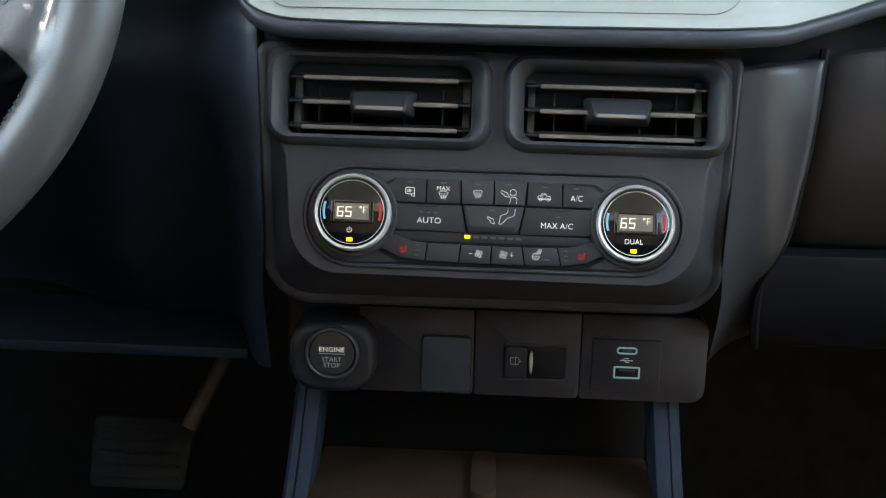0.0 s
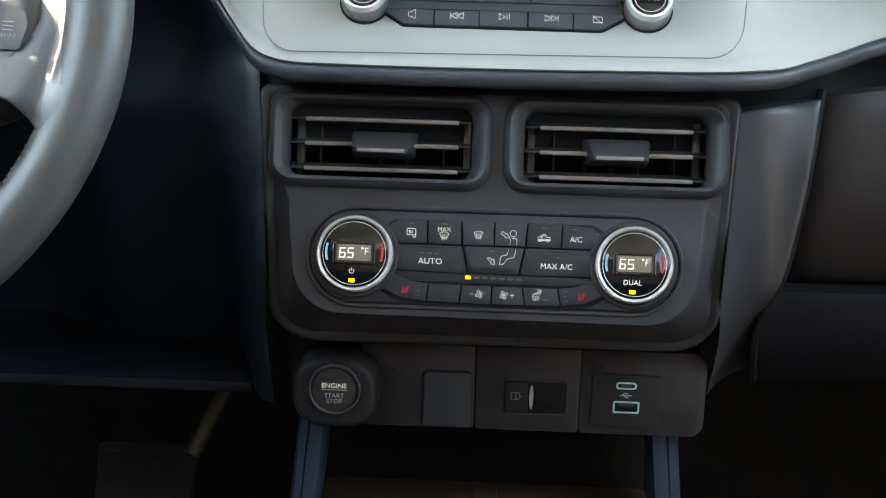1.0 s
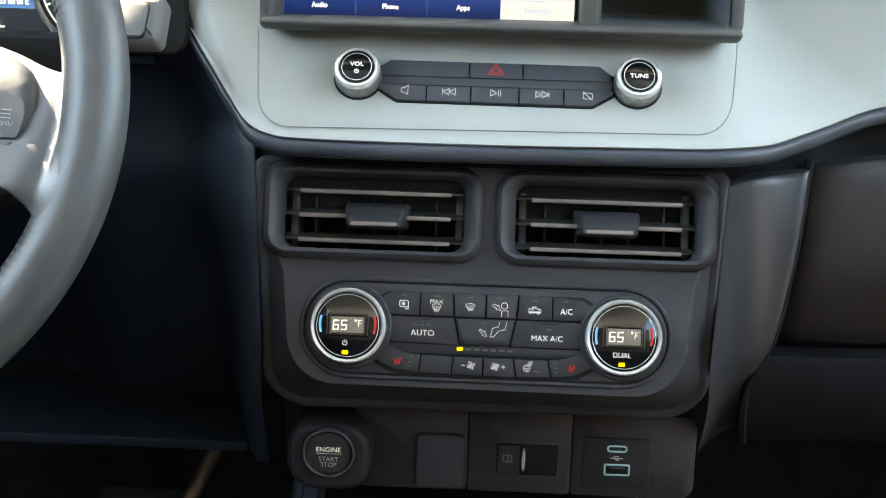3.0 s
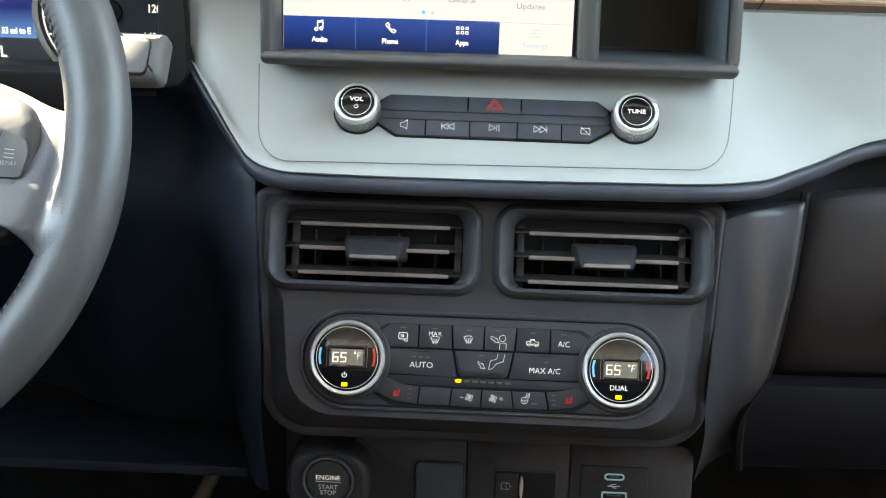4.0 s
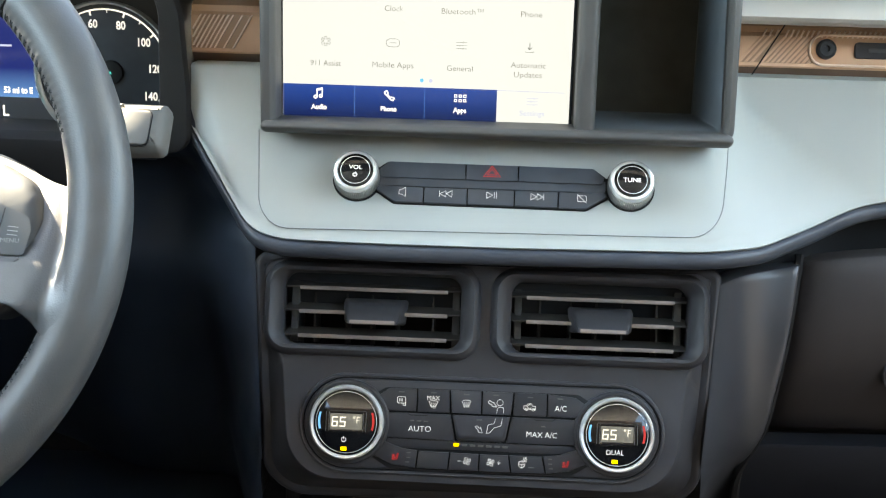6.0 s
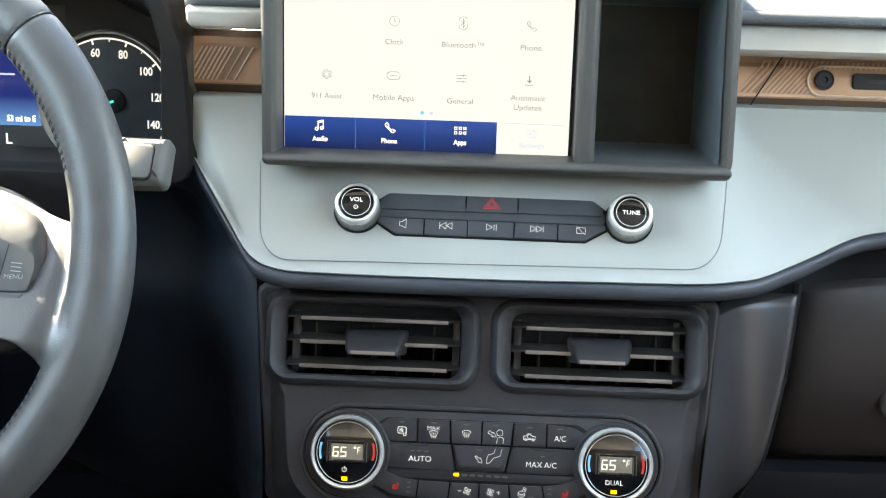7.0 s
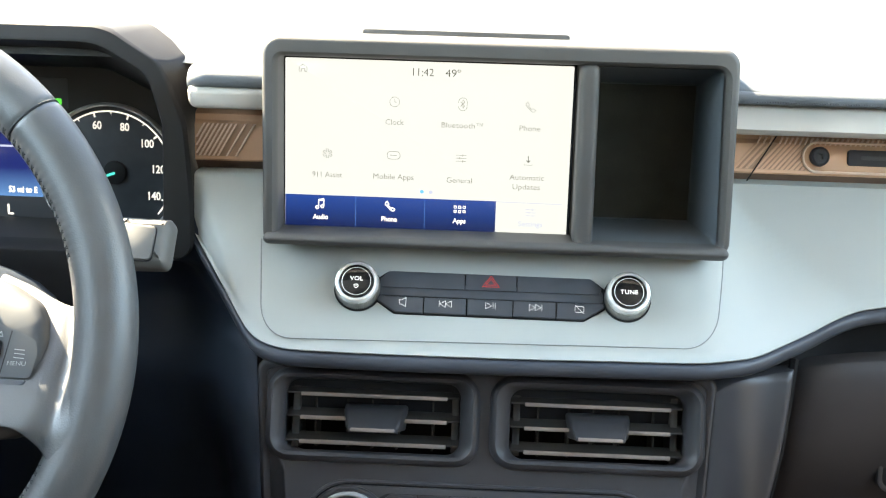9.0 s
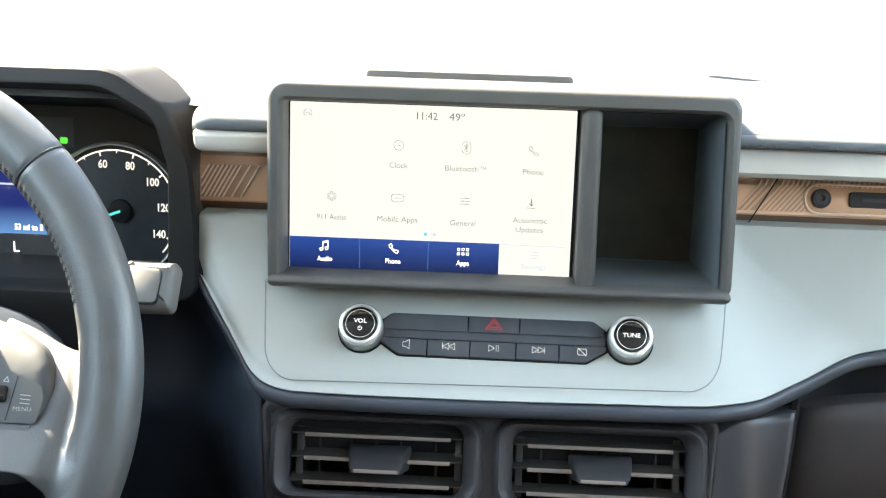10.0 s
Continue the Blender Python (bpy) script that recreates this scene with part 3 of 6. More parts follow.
STACK = face_frame(0, 0.6464, 0.605, 0.32)


def stack_side(z):
    """Half the width of the frame round the centre stack at a height."""
    return curve([(0.44, 0.1445), (0.478, 0.1440), (0.51, 0.1432), (0.545, 0.1425), (0.57, 0.1420), (0.60, 0.1425), (0.72, 0.1455)], z)


def stack_y(z):
    return 0.674 + 0.050 * (1 - step(0.45, 0.57, z)) + 0.012 * step(0.66, 0.72, z)


def rim_y(z):
    return curve([(0.53, 0.676), (0.552, 0.674), (0.575, 0.664), (0.60, 0.6575), (0.65, 0.6655), (0.70, 0.6800), (0.73, 0.689)], z)


def side_start(z):
    """Where the side panels leave the frame of the stack: half width and depth."""
    y = rim_y(z)
    x = curve([(0.5705, 0.1408), (0.60, 0.1416), (0.628, 0.1425), (0.650, 0.1430), (0.698, 0.1442), (0.73, 0.1448)], z) * (y + 0.095) / 0.767 - 0.0002
    k = step(0.548, 0.585, z)
    return stack_side(z) * (1 - k) + x * k, stack_y(z) * (1 - k) + (y + 0.0010) * k


rows = []
for j in range(33):
    k = j / 32
    zi, zo = 0.484 + 0.2080 * k, 0.4975 + 0.2000 * k
    # the lower end turns under
    under_by = 0.045 * max(0.0, (0.575 - zo) / 0.0775) ** 1.6
    a, e = [(p[0] * (1 + under_by / (p[1] + 0.095)), p[1] + under_by) for p in (side_start(zi), (seam_x(zo), seam_y(zo)))]
    row = []
    for i in range(17):
        t = i / 16
        row.append((a[0] + (e[0] - a[0]) * t, a[1] + (e[1] - a[1]) * (1 - (1 - t) ** 2.6), zi + (zo - zi) * t + (0.0012 * math.sin(math.pi * t) * -1 if j == 32 else 0)))
    rows.append(row + [(e[0] + 0.0008, e[1] + 0.0006, zo), (e[0] + 0.0014, e[1] + 0.0020, zo), (e[0] + 0.0015, e[1] + 0.02, zo)])
rows.append([(x, y + 0.0012, z + 0.0008) for x, y, z in rows[-1]])
rows.append([(x, y + 0.02, z) for x, y, z in rows[-1]])
under("side_panel", grid(rows), M_SIDE, dashboard, "dark slate panel beside the centre stack", 50)
# on the driver side the panel runs on behind the wheel
rows = []
for j in range(37):
    z = 0.484 + 0.306 * j / 36
    if z < 0.715:
        a = side_start(z)
    else:
        xe = curve([(0.715, 0.1455), (0.7245, 0.149), (0.737, 0.160), (0.7515, 0.173), (0.763, 0.182), (0.776, 0.190), (0.79, 0.194)], z)
        a = (xe - 0.003, 0.690 + 0.016 * step(0.715, 0.76, z))
    row = []
    for i in range(21):
        k = i / 20
        x = a[0] + (0.60 - a[0]) * k ** 1.7
        zz = z if z < 0.752 else z - (z - 0.752) * step(0.004, 0.03, x - a[0])
        lean = (0.5 * max(0.0, zz - 0.690) + 0.55 * max(0.0, 0.680 - zz)) * step(0.004, 0.05, x - a[0])
        row.append((-x, a[1] + (0.720 - a[1]) * step(0, 0.06, x - a[0]) + 0.08 * step(0.10, 0.24, x - a[0]) + lean, zz))
    rows.append(row)
under("knee_panel", grid(rows), M_KNEE, dashboard, "dark slate panel below the steering column", 60)
under("knee_panel_edge", box(-0.60, -0.165, 0.745, 0.86, 0.478, 0.486, 0.002), M_DARK, dashboard)

glovebox = thing("glovebox", "closed dark glovebox with a recessed handle", "glovebox", (0.45, 0.74, 0.60))
def door_y(z):
    return seam_y(z) + 0.045 * max(0.0, (0.695 - z) / 0.127) ** 1.6 - 0.002


def door_top(x):
    return curve([(0.19, 0.6975), (0.204, 0.6990), (0.22, 0.7022), (0.245, 0.7054), (0.30, 0.7085), (0.70, 0.714)], x)


rows = []
for j in range(27):
    row = []
    for i in range(17):
        zn = 0.5685 + 0.1305 * min(j, 24) / 24
        x0 = seam_x(zn) * (1 + (door_y(zn) - seam_y(zn)) / 0.79) + 0.0052
        x = x0 + (0.70 - x0) * (i / 16) ** 1.8
        z = 0.5685 + (door_top(x) - 0.5685) * min(j, 24) / 24
        soft = 0.007 * (1 - step(0, 0.007, x - x0)) + 0.0015 * (1 - step(0, 0.004, door_top(x) - z))
        row.append((x, door_y(zn) + soft + 0.010 * step(0.0, 0.25, x - x0) + (0, 0.002, 0.02)[max(0, j - 24)], z + (0, 0.0008, 0.0008)[max(0, j - 24)]))
    rows.append(row)
rows.insert(0, [(x, y + 0.03, z + 0.001) for x, y, z in rows[0]])
under("door", grid(rows), M_SLATE, glovebox, "dark slate glovebox door", 60)
# the panel below the door
rows = []
for z, back in ((0.497, 0.030), (0.4985, 0.014), (0.502, 0.010), (0.535, 0.009), (0.5675, 0.0098), (0.5705, 0.0112), (0.5720, 0.0300)):
    rows.append([(x, seam_y(z) + back + 0.010 * step(0.17, 0.42, x), z) for x in (seam_x(z) + 0.0028, 0.185, 0.21, 0.25, 0.30, 0.36, 0.44, 0.56, 0.70)])
under("lower_panel", grid(rows), M_LOW, dashboard, "dark navy panel below the glovebox", 50)
under("gap", tube([(seam_x(0.5 + 0.0102 * i) + 0.0016, seam_y(0.5 + 0.0102 * i) + 0.006, 0.5 + 0.0102 * i) for i in range(21)], 0.003, 6), M_BLACK, glovebox)

LATCH = face_frame(0, 0.7225 - 0.12 * 0.634, 0, 0.12)
under("latch_recess", plate(rrect(0.2665, 0.6215, 0.350, 0.6480, 0.006), LATCH, -0.002, 0.0012, 0.0003), M_BLACK, glovebox)
under("latch", ring(rrect(0.2635, 0.6185, 0.353, 0.6510, 0.008), rrect(0.2670, 0.6220, 0.3495, 0.6475, 0.005), LATCH, -0.002, 0.0022, 0.0009), M_SLATE, glovebox, "recessed slate latch")


# ---- display with its housing ----
display = thing("infotainment_display", "grey-framed dashboard touchscreen showing a settings page", "display", (0, 0.68, 0.78))
FD = face_frame(0, 0.690, 0, 0)
outer = rpoly([(-0.1400, 0.7810), (0.1445, 0.7805), (0.1425, 0.9070), (-0.1405, 0.9070)], [0.006, 0.010, 0.011, 0.011], 8)
scr_hole = rpoly([(-0.1305, 0.7855), (0.1375, 0.7855), (0.1345, 0.8945), (-0.1305, 0.8945)], [0.003, 0.006, 0.006, 0.003], 8)
bm = bmesh.new()
loft(bm, [(inset(outer, 0.009), -0.075), (inset(outer, 0.001), -0.03), (outer, 0.0120), (outer, 0.0165), (inset(outer, 0.0002), 0.0185), (inset(outer, 0.0008), 0.0205), (inset(outer, 0.0025), 0.0225), (inset(outer, 0.0036), 0.0227), (inset(scr_hole, -0.003), 0.0232), (inset(scr_hole, -0.0012), 0.0215), (scr_hole, 0.017), (inset(scr_hole, 0.0005), 0.0005)], FD, True, False)
under("housing", done(bm), M_HOUSING, display, "charcoal plastic surround", 45)
# sill that juts out under the screen
bm = bmesh.new()
sill = rpoly([(-0.1395, 0.7800), (0.1435, 0.7795), (0.1430, 0.7884), (-0.1385, 0.7880)], [0.0040, 0.0042, 0.0040, 0.0038], 6)
loft(bm, [(sill, -0.02), (sill, 0.0245), (inset(sill, 0.0004), 0.0264), (inset(sill, 0.0011), 0.0279), (inset(sill, 0.0020), 0.0289), (inset(sill, 0.0030), 0.0294), (inset(sill, 0.0038), 0.0295)], FD)
for v in bm.verts:
    if v.co.y < 0.680:
        v.co.y += 1.1 * max(0.0, 0.7846 - v.co.z)
under("sill", done(bm), M_HOUSING, display, "", 80)
screen = under("screen", plate(rrect(-0.1293, 0.7866, 0.0465, 0.8922, 0.0008), FD, -0.004, 0.0, 0.0002), glow("lit_screen_white", (0.865, 0.930, 1.0), 0.0675, (0.02, 0.02, 0.02), 0.12), display, "lit white settings page")
under("screen_border", ring(rrect(-0.1312, 0.7850, 0.0482, 0.8940, 0.001), rrect(-0.1293, 0.7866, 0.0465, 0.8922, 0.0008), FD, -0.004, 0.0002, 0.0001), M_BLACK, display)
bm = bmesh.new()
div = rpoly([(0.0492, 0.7820), (0.0614, 0.7820), (0.0604, 0.8962), (0.0490, 0.8962)], [0.0008, 0.0008, 0.0050, 0.0050], 6)
loft(bm, [(div, -0.01), (div, 0.0175), (inset(div, 0.0004), 0.0194), (inset(div, 0.0012), 0.0210), (inset(div, 0.0022), 0.0220), (inset(div, 0.0034), 0.0225), (inset(div, 0.0046), 0.0226)], FD)
under("divider", done(bm), M_HOUSING, display, "rounded upright bar", 80)
# open cubby beside the screen
mouth = rpoly([(0.0605, 0.7880), (0.1365, 0.7880), (0.1335, 0.8940), (0.0600, 0.8940)], 0.0025, 5)
back = rpoly([(0.0655, 0.7900), (0.1285, 0.7900), (0.1285, 0.8790), (0.0655, 0.8790)], 0.0012, 5)
bm = bmesh.new()
loft(bm, [(mouth, 0.016), (inset(mouth, 0.0015), 0.004), (back, -0.048)], FD, False, False)
under("cubby", done(bm), M_CUBBY, display, "open storage cubby", 50)
under("cubby_back", plate(inset(back, -0.001), FD, -0.052, -0.0475, 0.0002), M_BACKWALL, display)
# thin pale ring paints the bright line round the back corners
under("cubby_edge", ring(back, inset(back, 0.0007), FD, -0.048, -0.0468, 0.0002), M_CUBBY, display)


# ---- centre stack ----
stack = thing("centre_stack", "charcoal plastic centre stack below the dashboard lip", "centre stack", (0, 0.68, 0.55))
flat = rpoly([(-0.1175, -0.0345), (0.1180, -0.0355), (0.1240, 0.038), (0.1372, 0.058), (0.1385, 0.1000), (-0.1385, 0.1000), (-0.1372, 0.058), (-0.1240, 0.038)],
             [0.030, 0.030, 0.012, 0.012, 0.010, 0.010, 0.012, 0.012], 10)
V_OUT = [(-0.1368, 0.0410, -0.0035, 0.0985), (0.0040, 0.0410, 0.1372, 0.0985)]
V_IN = [(-0.1258, 0.0472, -0.0152, 0.0918), (0.0160, 0.0468, 0.1254, 0.0908)]
edge = rpoly([(-0.1395, 0.5405), (0.1405, 0.5420), (0.1425, 0.628), (0.1430, 0.650), (0.1446, 0.7020), (-0.1446, 0.7020), (-0.1430, 0.650), (-0.1425, 0.628)],
             [0.030, 0.030, 0.001, 0.001, 0.008, 0.008, 0.001, 0.001], 10)


def rim_loop(d, back):
    """The edge of the frame round the fascia, moved in by d and set back."""
    out = []
    for p in inset(edge, d):
        y = rim_y(p[1])
        out.append(Vector((p[0] * (y + 0.095) / 0.767, y + back, p[1])))
    return out


face3 = [STACK @ Vector((p[0], p[1], 0)) for p in flat]
wall = rim_loop(0.0065, 0.0012)


def blend(k, bulge):
    return [a.lerp(b, k) + Vector((0, -bulge, 0)) for a, b in zip(face3, wall)]


bm = bmesh.new()
rows = [[bm.verts.new(p) for p in lp] for lp in (rim_loop(0.003, 0.065), rim_loop(0.0012, 0.015), rim_loop(0.0, 0.0025), rim_loop(0.0010, 0.0007), rim_loop(0.0025, 0.0), rim_loop(0.0042, 0.0005), wall,
                                                 blend(0.85, -0.0004), blend(0.55, 0.0), blend(0.25, 0.0008), blend(0.10, 0.0010), blend(0.03, 0.0005), face3)]
for a, b2 in zip(rows, rows[1:]):
    for i in range(len(a)):
        q = (a[i], a[(i + 1) % len(a)], b2[(i + 1) % len(a)], b2[i])
        if (q[0].co - q[1].co).length > 1e-7 or (q[2].co - q[3].co).length > 1e-7:
            bm.faces.new(q)
done(bm)
holes = [list(reversed(inset(rrect(*q, 0.012), 0.004))) for q in V_OUT]
under("frame_ridge", bm, M_STACK, stack, "charcoal rounded frame", 40)
under("fascia", fill(flat, holes, STACK), M_STACK, stack, "charcoal moulded fascia", 40)


# ---- air vents ----
def air_vent(q, r, tab_u, tab_v, vane_us):
    cx, cv = (q[0] + q[2]) / 2, (q[1] + q[3]) / 2
    o = STACK @ Vector((cx, cv, 0))
    vent = thing("air_vent", "black slatted air vent in a raised rounded frame", "air vent", o, "dashboard air vents")
    lo, li = rrect(*q, 0.015, 8), rrect(*r, 0.0085, 8)
    bm = bmesh.new()
    loft(bm, [(inset(lo, -0.001), -0.001), (lo, 0.0025), (inset(lo, 0.0015), 0.0055), (inset(lo, 0.0035), 0.0068), (inset(lo, 0.0055), 0.0060), (inset(li, -0.001), 0.0010), (li, -0.001), (inset(li, 0.0002), -0.006), (inset(li, -0.004), -0.055)], STACK, False, False)
    under("surround", done(bm), M_STACK, vent, "rounded charcoal frame", 50)
    under("duct_back", plate(inset(li, -0.004), STACK, -0.058, -0.050, 0.0002), M_BLACK, vent)
    tops = [0.0824, 0.0676, 0.0524] if cx < 0 else [0.0812, 0.0662, 0.0513]
    for v in tops:
        tilt = 0.30
        u0, u1 = r[0] + 0.0095, r[2] - 0.0085
        bm = bmesh.new()
        n = 2
        prof = [(v - 0.0005, -0.004), (v + 0.0005, -0.0038), (v + 0.0009 + 0.016 * tilt, -0.020), (v - 0.0006 + 0.016 * tilt, -0.020)]
        ends = []
        for u in (r[0] + 0.0005, r[2] - 0.0005):
            ends.append([bm.verts.new(STACK @ Vector((u, a + (0.0004 if b > -0.01 else 0), b - 0.0025 if b > -0.01 else b))) for a, b in prof])
        for i in range(4):
            bm.faces.new((ends[0][i], ends[0][(i + 1) % 4], ends[1][(i + 1) % 4], ends[1][i]))
        bm.faces.new(ends[0]), bm.faces.new(ends[1])
        slat = under("slat", bm, M_VENT, vent)
        under("slat_edge", plate(rrect(u0, v - 0.0013, u1, v + 0.0012, 0.0004, 2), STACK, -0.0066, -0.0035, 0.0004), M_SLAT, slat, "front edge with warm light put into its grey-brown")
    for u in vane_us:
        wide = 0.0022 if min(abs(u - r[0]), abs(u - r[2])) < 0.012 else 0.0006
        m = STACK @ Matrix.Translation((u, 0, 0))
        bm = plate(rrect(-wide, r[1] + 0.001, wide, r[3] - 0.001, 0.0003, 2), m, -0.045, -0.015 if wide > 0.001 else -0.019, 0.0003)
        under("vane", bm, M_POST if wide > 0.001 else M_VENT, vent)
    # the tab on the middle slat
    mt = STACK @ Matrix.Translation((tab_u, tab_v, 0))
    w = 0.0190
    bm = bmesh.new()
    t00 = rpoly([(-w, -0.0062), (w, -0.0062), (w + 0.0015, 0.0100), (-w - 0.0015, 0.0100)], 0.002, 4)
    t0 = rpoly([(-w, -0.0062), (w, -0.0062), (w + 0.001, 0.0090), (-w - 0.001, 0.0090)], 0.003, 4)
    t1 = rpoly([(-w + 0.003, -0.0064), (w - 0.003, -0.0064), (w - 0.001, 0.0045), (-w + 0.001, 0.0045)], 0.003, 4)
    t2 = rpoly([(-w + 0.004, -0.0066), (w - 0.004, -0.0066), (w - 0.003, -0.0030), (-w + 0.003, -0.0030)], 0.0014, 4)
    loft(bm, [(t00, -0.016), (t0, -0.0075), (t1, 0.0060), (t2, 0.0115), (inset(t2, 0.0006), 0.0120)], mt)
    tab = under("tab", done(bm), M_STACK, vent, "smooth grey direction tab", 35)
    under("tab_edge", plate(rrect(-w + 0.0052, -0.0062, w - 0.0052, -0.0040, 0.0006, 3), mt, 0.0117, 0.0126, 0.0003), M_SLAT, tab)
    return vent


air_vent(V_OUT[0], V_IN[0], -0.0690, 0.0670, [-0.1205, -0.1084, -0.088, -0.072, -0.056, -0.0330, -0.0185])
air_vent(V_OUT[1], V_IN[1], 0.0720, 0.0668, [0.0205, 0.0345, 0.054, 0.070, 0.086, 0.108, 0.1205])


# ---- lower switch panel ----
PANEL = face_frame(0, 0.712, 0, 0.0)
switches = thing("switch_panel", "dark switch panel below the climate controls", "switch panel", (0, 0.712, 0.475))
for x0, x1, r1 in ((-0.085, -0.0094, 0.001), (-0.0090, 0.0603, 0.001), (0.0607, 0.1430, 0.010)):
    loop = rpoly([(x0, 0.4714), (x1, 0.4714), (x1, 0.5300), (x0, 0.5300)], [0.003, max(0.003, r1), max(r1, 0.0015), 0.0015], 6)
    bm = bmesh.new()
    loft(bm, [(loop, -0.03), (loop, -0.0012), (inset(loop, 0.0002), -0.0003), (inset(loop, 0.0005), 0.0)], PANEL)
    under("panel", done(bm), M_PANEL, switches, "", 45)
under("panel_back", box(-0.1340, 0.1390, 0.7235, 0.7330, 0.4760, 0.5450, 0.002), M_PANEL, switches)
under("cover_gap", plate(rrect(-0.0440, 0.4730, -0.0108, 0.5121, 0.0040), PANEL, -0.001, 0.0003, 0.0001), M_BLACK, switches)
under("blank_cover", plate(rrect(-0.0434, 0.4735, -0.0114, 0.5115, 0.0035), PANEL, -0.001, 0.0034, 0.0014), M_AUDIO, switches, "square blank cover")
# console sides, tray and void below
console = thing("centre_console", "dark console sides with an open storage tray", "console", (0, 0.7, 0.03))
for sx in (-1, 1):
    rows = []
    for y, z, x in ((0.735, 0.530, 0.118), (0.722, 0.470, 0.1185), (0.708, 0.420, 0.1225), (0.695, 0.375, 0.127), (0.66, 0.33, 0.130), (0.50, 0.27, 0.132)):
        rows.append([(sx * (x + du), y + dy, z) for du, dy in ((-0.0085, 0.05), (-0.0085, 0.004), (-0.0072, 0.001), (-0.004, 0.0), (0.0015, 0.0), (0.0024, 0.0016), (0.0033, 0.0), (0.0075, 0.0), (0.0098, 0.0025), (0.0105, 0.05))])
    under("rail", grid(rows), M_RAIL, console, "slate blue-grey side rail", 35)
    under("side", box(sx * 0.128 - 0.006, sx * 0.128 + 0.006, 0.45, 0.98, 0.03, 0.33, 0.002), M_DARK, console)
under("tray_floor", box(-0.118, 0.118, 0.45, 0.790, 0.385, 0.40, 0.004), M_RUBBER, console, "brown rubber tray mat")
under("tray_back", box(-0.118, 0.118, 0.80, 0.815, 0.38, 0.53, 0.002), M_BLACK, console)
bm = bmesh.new()
loft(bm, [(rrect(-0.009, 0.70, 0.009, 0.775, 0.008, 5), 0.3995), (rrect(-0.008, 0.70, 0.008, 0.774, 0.007, 5), 0.406)], Matrix.Identity(4))
under("tray_ridge", done(bm), M_RUBBER, console)


# ---- climate control panel ----
def loft3(bm, loops):
    rows = [[bm.verts.new(p) for p in loop] for loop in loops]
    for a, b in zip(rows, rows[1:]):
        for i in range(len(a)):
            j = (i + 1) % len(a)
            if (a[i].co - a[j].co).length > 1e-7 or (b[i].co - b[j].co).length > 1e-7:
                bm.faces.new((a[i], a[j], b[j], b[i]))
    return rows


def arc(cx, cy, r, a0, a1, n=10):
    return [(cx + r * math.cos(radians(a0 + (a1 - a0) * i / n)), cy + r * math.sin(radians(a0 + (a1 - a0) * i / n))) for i in range(n + 1)]


M_AMBER = glow("amber_indicator", (1.0, 0.62, 0.0), 0.189)
M_RED = glow("red_indicator", (0.75, 0.03, 0.03), 0.027, (0.16, 0.014, 0.014))
M_REDARC = glow("red_mark", (0.9, 0.08, 0.08), 0.030, (0.25, 0.02, 0.02))
M_BLUEARC = glow("blue_mark", (0.2, 0.55, 0.9), 0.042, (0.1, 0.3, 0.5))
M_LCD = glow("lcd_window", (0.95, 0.95, 0.88), 0.011, (0.06, 0.06, 0.056), 0.15)
M_DIGIT = glow("lcd_digits", (1.0, 0.99, 0.93), 0.108)
M_SLOT = mat("dull_slot", (0.080, 0.076, 0.073), 0.5)

climate = thing("climate_panel", "black climate control panel with two chrome-ringed dials", "climate controls", STACK @ Vector((0, 0, 0)))
stadium = rpoly([(-0.1115, -0.0300), (0.1115, -0.0300), (0.1115, 0.0295), (-0.1115, 0.0295)], 0.0292, 14)
bm = bmesh.new()
loft(bm, [(inset(stadium, -0.0012), -0.001), (inset(stadium, -0.0008), 0.0012), (stadium, 0.0018), (inset(stadium, 0.0012), 0.0016), (inset(stadium, 0.0016), 0.0004), (inset(stadium, 0.0024), 0.0004),
          (inset(stadium, 0.0028), 0.0014), (inset(stadium, 0.0042), 0.0018)], STACK)
under("backing", done(bm), M_STACK, climate, "charcoal oval backing", 30)
well = rpoly([(-0.0560, -0.0268), (0.0560, -0.0268), (0.0690, -0.0190), (0.0690, 0.0165), (0.0590, 0.0226), (-0.0590, 0.0226), (-0.0690, 0.0165), (-0.0690, -0.0190)], 0.004, 4)
under("button_well", plate(well, STACK, 0.0010, 0.0021, 0.0001), M_BLACK, climate)

M_WEDGE = mat("wedge_plastic", (0.042, 0.042, 0.047), 0.38, 0, 0.06, 0.0005, 0.08, 0.015)
under("groove", ring(inset(stadium, 0.0015), inset(stadium, 0.0026), STACK, 0.0, 0.0006, 0.0001), M_BLACK, climate)
PW = 0.00022


def button(name, pts, r, parent, h=0.0034, h0=0.0012, gap=0.00045, material=None, frame_of=None, label=""):
    m = STACK if frame_of is None else frame_of
    loop = inset(rpoly(pts, r, 4), gap)
    bm = bmesh.new()
    loft(bm, [(loop, h0), (loop, h - 0.0003), (inset(loop, 0.0001), h - 0.0001), (inset(loop, 0.0004), h)], m)
    return under(name, done(bm), material or M_BUTTON, parent, label, 30)


def mark(lines, parent, h=0.0034, w=PW, material=None, m=None, name="symbol"):
    return under(name, strokes(lines, w, m or STACK, h), material or M_WHITE, parent)


def say(words, size, u, v, parent, h=0.0034, material=None, m=None, squeeze=1.0, bold=-0.00005):
    return under("lettering", lettering(words, size, m or STACK, h, u, v, squeeze, 0.0001, bold), material or M_WHITE, parent)


def slots(parent, spots, h=0.0034, w=0.0017, t=0.0004, material=None):
    for u, v in spots:
        under("indicator", plate(rrect(u - w, v - t, u + w, v + t, 0.0001, 1), STACK, h - 0.0001, h + 0.00012, 0.00003), material or M_SLOT, parent)


